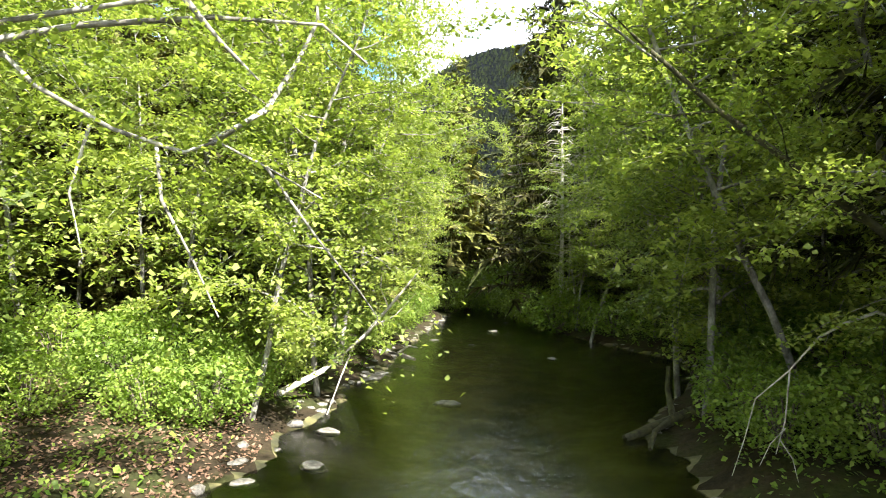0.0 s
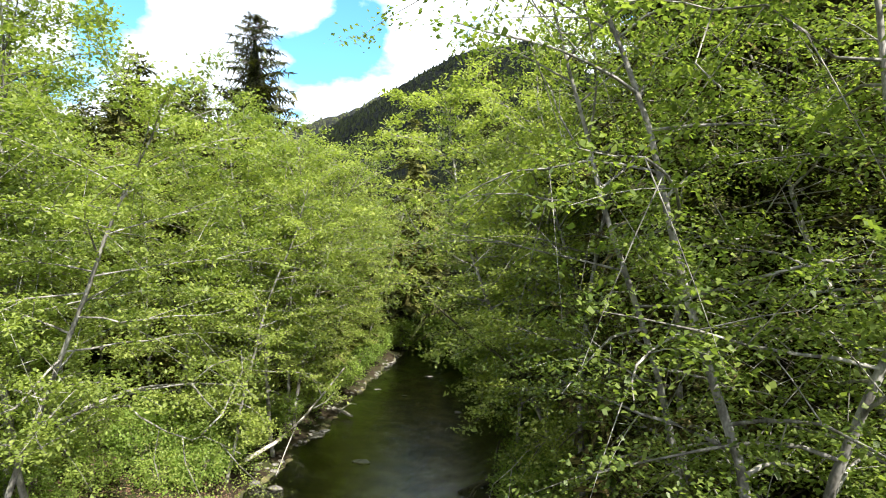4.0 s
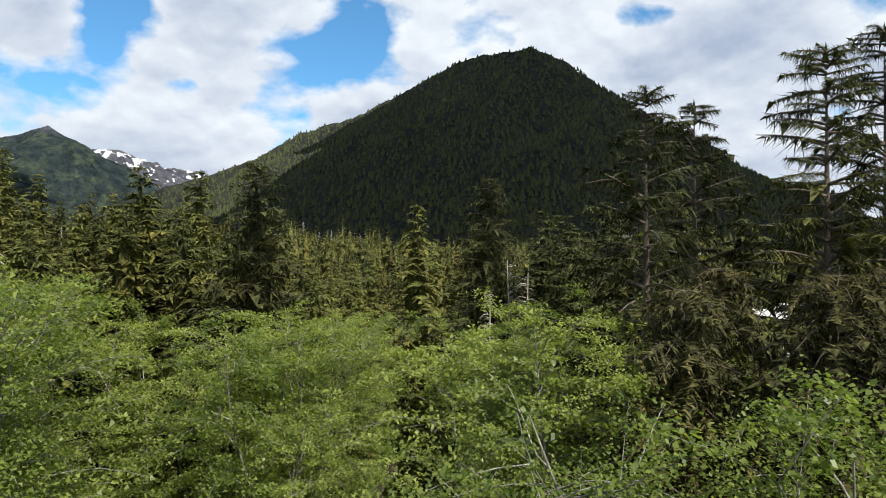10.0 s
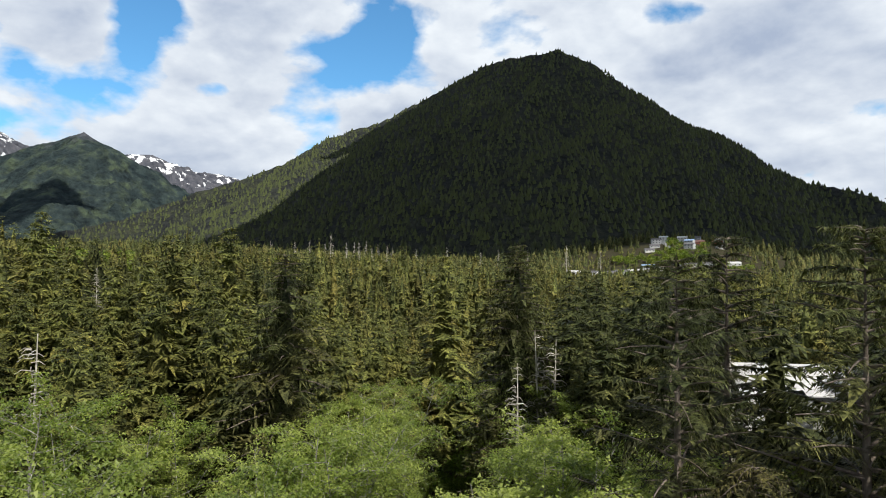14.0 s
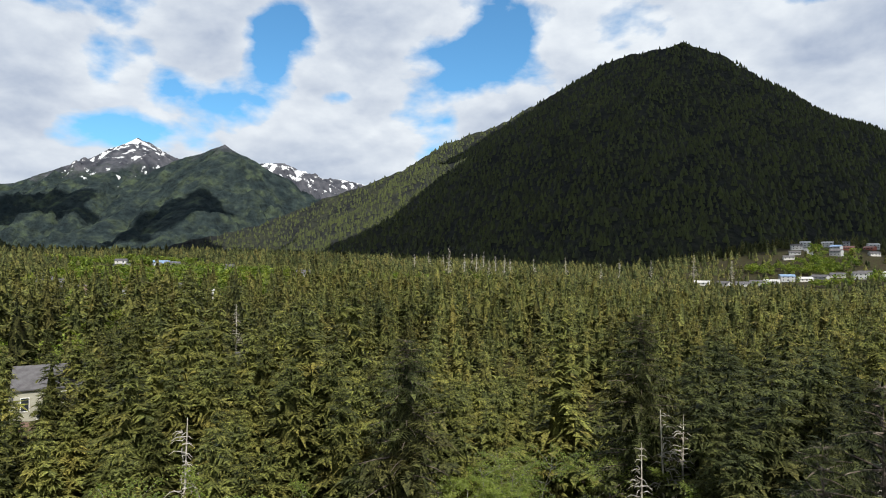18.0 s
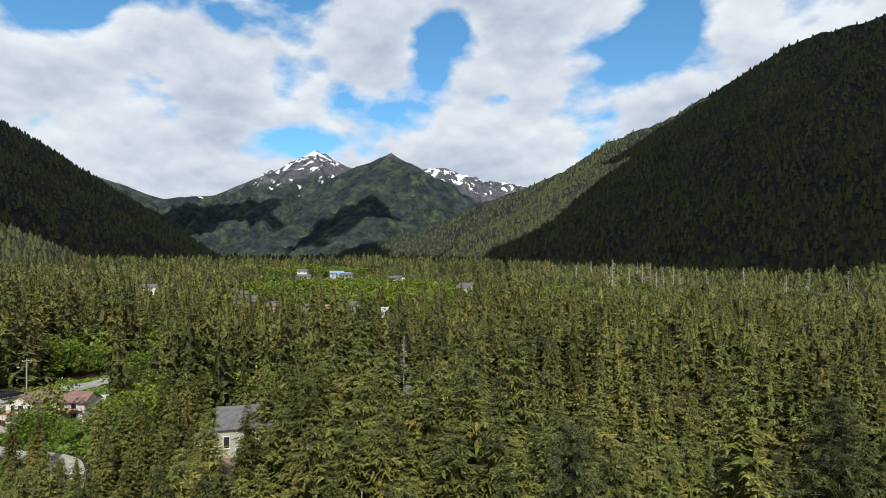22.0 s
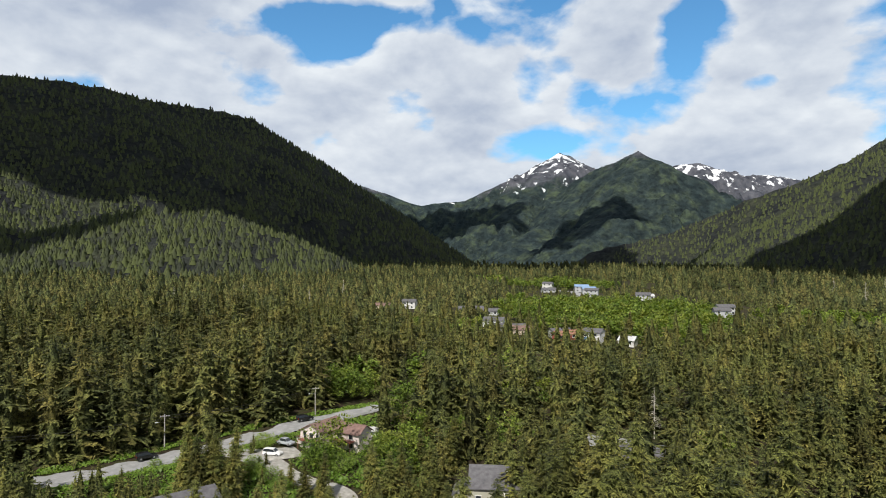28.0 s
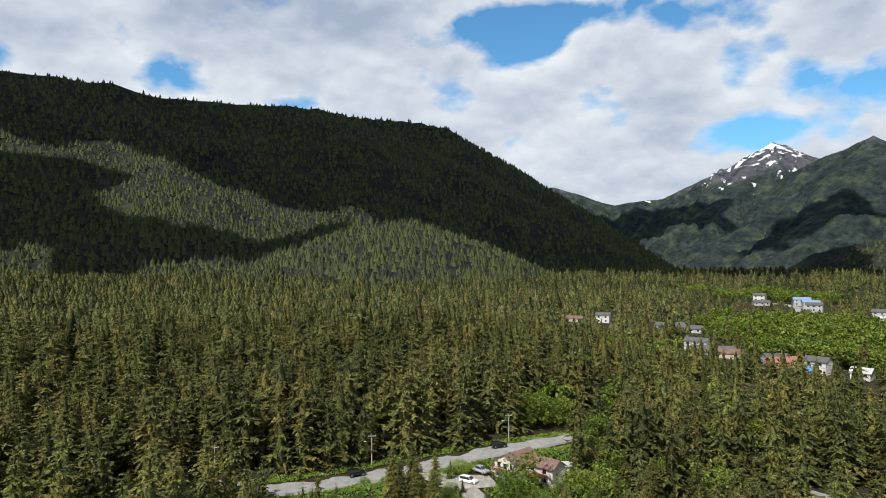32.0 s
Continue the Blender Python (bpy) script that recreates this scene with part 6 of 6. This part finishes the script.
mx, my = [], []
for cx0, cy0, r in MEADOW:
    n = int(r * r * 11)
    a, d = rng.uniform(0, 6.28, n), r * np.sqrt(rng.uniform(0, 1, n))
    mx.append(cx0 + d * np.cos(a))
    my.append(cy0 + d * np.sin(a))
mx, my = np.concatenate(mx), np.concatenate(my)
ok = (lane_gap(mx, my, LANES) > 3.3) & (lane_gap(mx, my, ROAD) > 4.8) & (lane_gap(mx, my, [(-153, 66), (-149, 72), (-148, 78)]) > 5.5)
mx, my = mx[ok], my[ok]
v, q = leaf_quads(np.stack([mx, my, ground_z(mx, my) + rng.uniform(0.1, 0.5, len(mx))], -1), 0.75, rng, 0.5)
tagged(link("meadow_grass", fast_mesh("meadow_grass", v, q), GRASS), "rough green grass in the clearings beside the road", "grass", kind="stuff")

BOG_GRASS = leafy("bog_grass", (0.10, 0.10, 0.035), (0.18, 0.165, 0.065), (0.26, 0.23, 0.11), (1.2, 1.1, 0.6), 0.8, 0.1)
vs, qs, at = [], [], 0
for x, y, r in BOGS:
    n = int(r * 45)
    a, d = rng.uniform(0, 6.28, n), r * np.sqrt(rng.uniform(0, 1, n))
    px, py = x + d * np.cos(a), y + d * np.sin(a)
    v, q = leaf_quads(np.stack([px, py, ground_z(px, py) + 0.4], -1), 2.4, rng, 0.25)
    vs.append(v)
    qs.append(q + at)
    at += len(v)
tagged(link("bog_grass", fast_mesh("bog_grass", np.concatenate(vs), np.concatenate(qs)), BOG_GRASS), "pale yellow-brown grass of open bog clearings", "grass", kind="stuff")


# ---- stones ----
def stone_mesh(seed):
    bm = bmesh.new()
    bmesh.ops.create_icosphere(bm, subdivisions=2, radius=1.0)
    for vtx in bm.verts:
        nn = noise.noise(vtx.co * 1.3 + Vector((seed * 3.1, 0, 0)))
        vtx.co = Vector((vtx.co.x * 1.25, vtx.co.y * 0.85, vtx.co.z * 0.6)) * (1 + 0.45 * nn)
    me = bpy.data.meshes.new("stone")
    bm.to_mesh(me)
    bm.free()
    me.polygons.foreach_set("use_smooth", np.ones(len(me.polygons), bool))
    me.materials.append(STONE)
    return me


STONES = [stone_mesh(k) for k in range(6)]


def stone(x, y, s, z, label, group, flat=1.0):
    o = new("stone", STONES[int(rng.integers(6))])
    o.matrix_world = Matrix.Translation((x, y, z)) @ Matrix.Rotation(rng.uniform(0, 6.28), 4, "Z") @ Matrix.Diagonal((s, s, s * flat, 1))
    tagged(o, label, "stone", group)


for x, y, s in [(-4.0, 69.7, 0.3), (-6.0, 47.0, 0.55), (-10.9, 41.6, 0.5), (-10.5, 37.1, 0.45), (-10.6, 54.2, 0.7), (-10.2, 55.2, 0.5), (-10.9, 53.3, 0.45), (-12.3, 35.4, 0.4), (1.6, 62, 0.4), (-7.3, 73, 0.4), (-1.5, 81, 0.5), (0.6, 90, 0.4)]:
    stone(x, y, s, -0.06, "wet grey stone breaking the creek surface", "stones in the creek", 0.5)
for k in range(120):
    y = rng.uniform(33, 100)
    side = rng.uniform() < 0.75
    x = (np.interp(y, CREEK_Y, CREEK_L) - rng.uniform(-0.25, 1.1)) if side else (np.interp(y, CREEK_Y, CREEK_R) + rng.uniform(-0.2, 0.8))
    stone(x, y, rng.uniform(0.08, 0.3), max(gz(x, y), -0.05) - 0.05, "pale grey river stone at the water's edge", "stones of the creek bank")


# ---- fallen wood and overhanging limbs ----
def limb_thing(name, lines, mat, label, leaves=0, leaf=0.17, spread=0.45, category="branch"):
    e = tagged(empty(name, lines[0][0][0]), label, category)
    inv = Vector(lines[0][0][0])
    loc = [[(tuple(Vector(p) - inv), r) for p, r in ln] for ln in lines]
    for i, ln in enumerate(loc):
        link("limb" if i else "main_limb", mesh_of("limb", tubes([ln], 6), mat, True), None, e)
    if leaves:
        g = np.random.default_rng(len(lines) * 7 + leaves)
        seg = g.integers(0, len(loc), leaves)
        pos = []
        for s in seg:
            ln = loc[s]
            i = g.integers(0, len(ln) - 1)
            t = g.uniform()
            pos.append(np.array(ln[i][0]) * (1 - t) + np.array(ln[i + 1][0]) * t)
        pos = np.array(pos) + g.normal(0, spread, (leaves, 3)) + (0, 0, -0.1)
        v, q = leaf_quads(pos, leaf, g, 0.6)
        tagged(link("leaf_spray", mesh_of("leaf_spray", (v, q), ALDER), None, e), kind="stuff")
    return e


def taper(points, r0, r1):
    n = len(points) - 1
    return [(p, r0 + (r1 - r0) * i / n) for i, p in enumerate(points)]


limb_thing("overhanging_limb", [
    taper([(-14.2, 23.4, 8.6), (-13.2, 23.6, 9.4), (-11.9, 23.75, 9.9), (-10.9, 23.8, 10.1), (-10.0, 23.8, 10.15), (-9.1, 23.8, 10.2), (-8.3, 23.8, 10.15), (-7.6, 23.8, 10.1), (-7.0, 23.9, 9.6)], 0.065, 0.015),
    taper([(-13.0, 23.4, 9.4), (-11.5, 23.2, 9.5), (-11.1, 23.2, 9.1), (-10.1, 23.2, 8.55), (-9.2, 23.2, 8.26), (-8.8, 23.2, 8.4), (-8.2, 23.3, 8.1), (-7.5, 23.4, 7.7)], 0.045, 0.01),
    taper([(-8.9, 23.3, 8.4), (-8.4, 24.0, 9.0), (-8.1, 24.6, 9.9), (-7.85, 24.7, 10.5), (-7.9, 24.7, 11.3)], 0.05, 0.02),
    taper([(-9.6, 23.3, 8.4), (-9.2, 22.6, 7.6), (-8.7, 22.3, 6.9), (-8.3, 22.0, 6.3)], 0.03, 0.008),
    taper([(-8.2, 23.3, 8.1), (-7.6, 23.6, 7.2), (-7.1, 24.0, 6.5), (-6.8, 24.3, 6.0)], 0.025, 0.007),
    taper([(-10.4, 23.2, 8.6), (-10.4, 22.8, 7.7), (-10.1, 22.6, 6.9)], 0.025, 0.007)],
    ALDER_BARK, "pale bent alder limb with bright leaves over the bank", 4200, 0.085, 0.5)
limb_thing("overhanging_limb", [
    taper([(9.5, 32.6, 4.4), (7.8, 32.5, 6.0), (5.8, 32.4, 7.7), (4.4, 32.4, 8.7), (3.25, 32.35, 9.6), (1.3, 32.3, 11.0), (-0.1, 32.2, 12.2), (-0.9, 32.2, 12.9), (-1.6, 32.2, 13.6)], 0.16, 0.03),
    taper([(3.2, 32.4, 9.6), (2.6, 31.6, 10.4), (1.6, 31.0, 11.5)], 0.04, 0.01), taper([(1.3, 32.3, 11.0), (0.0, 33.0, 11.0), (-1.2, 33.4, 10.7)], 0.04, 0.01)],
    MOSS_WOOD, "dark leaning alder stem over the creek", 2200, 0.12, 0.6)
limb_thing("dead_branch", [
    taper([(5.9, 33, 5.6), (5.05, 33, 5.3), (4.3, 33, 4.9), (3.5, 33, 4.0), (3.36, 33, 2.6), (3.1, 33, 1.7)], 0.05, 0.012),
    taper([(3.5, 33, 4.0), (2.55, 33, 3.2), (2.24, 33, 2.1), (1.9, 33, 1.1)], 0.025, 0.008),
    taper([(3.36, 33, 2.4), (2.9, 32.9, 2.0), (2.6, 32.9, 1.4)], 0.02, 0.006), taper([(3.2, 33, 2.1), (3.5, 32.9, 1.6), (3.6, 32.8, 1.0)], 0.02, 0.006),
    taper([(5.9, 33, 5.6), (7.2, 33.2, 5.2), (8.6, 33.6, 3.6), (9.2, 34, 1.6)], 0.05, 0.07)], GREY_WOOD, "pale bare branch hanging over the water")
limb_thing("fallen_log", [
    taper([(-13.6, 44.0, 1.0), (-11.9, 45.5, 1.8), (-10.2, 46.8, 3.2), (-8.8, 48.0, 4.9), (-7.5, 49.0, 6.5)], 0.17, 0.05),
    taper([(-9.6, 47.2, 3.8), (-8.6, 47.2, 4.3), (-7.6, 47.4, 5.4)], 0.05, 0.012), taper([(-9.0, 47.8, 4.6), (-9.4, 47.6, 5.6), (-9.3, 47.4, 6.6)], 0.05, 0.012),
    taper([(-10.6, 46.5, 2.8), (-10.9, 44.6, 1.6), (-11.2, 43.0, 0.3)], 0.05, 0.02)], GREY_WOOD, "leaning dead log on the bank above the creek", category="log")
limb_thing("fallen_log", [
    taper([(4.8, 43.0, 0.6), (3.6, 42.0, 0.5), (2.2, 41.0, 0.35), (1.0, 40.5, 0.05)], 0.3, 0.16), taper([(3.4, 42.0, 0.6), (3.6, 43.2, 1.5), (3.9, 44.0, 2.3)], 0.16, 0.1),
    taper([(3.0, 41.4, 0.5), (2.0, 39.9, 0.5), (1.4, 38.6, 0.2)], 0.14, 0.08), taper([(4.2, 42.6, 0.7), (4.9, 40.8, 0.8), (5.4, 39.0, 1.3)], 0.16, 0.1)],
    MOSS_WOOD, "mossy stump and roots at the water's edge", category="log")
limb_thing("fallen_log", [taper([(-10.4, 61.5, 0.5), (-9.2, 60.4, 0.4), (-8.3, 59.2, 0.3)], 0.22, 0.12), taper([(-9.6, 60.8, 0.5), (-8.9, 61.8, 0.9), (-8.3, 62.4, 0.7)], 0.1, 0.05)],
           GREY_WOOD, "grey driftwood lodged on the bank", category="log")
limb_thing("overhanging_limb", [
    taper([(-14.0, 22.0, 9.0), (-12.2, 23.0, 9.7), (-11.0, 23.3, 10.05), (-9.3, 23.3, 10.3), (-8.5, 23.3, 10.95), (-7.7, 23.3, 11.2)], 0.05, 0.015),
    taper([(-9.3, 23.3, 10.3), (-8.8, 23.3, 9.7), (-8.3, 23.3, 9.2)], 0.05, 0.012)], ALDER_BARK, "pale forked limb of a bank alder", 700, 0.09, 0.5)
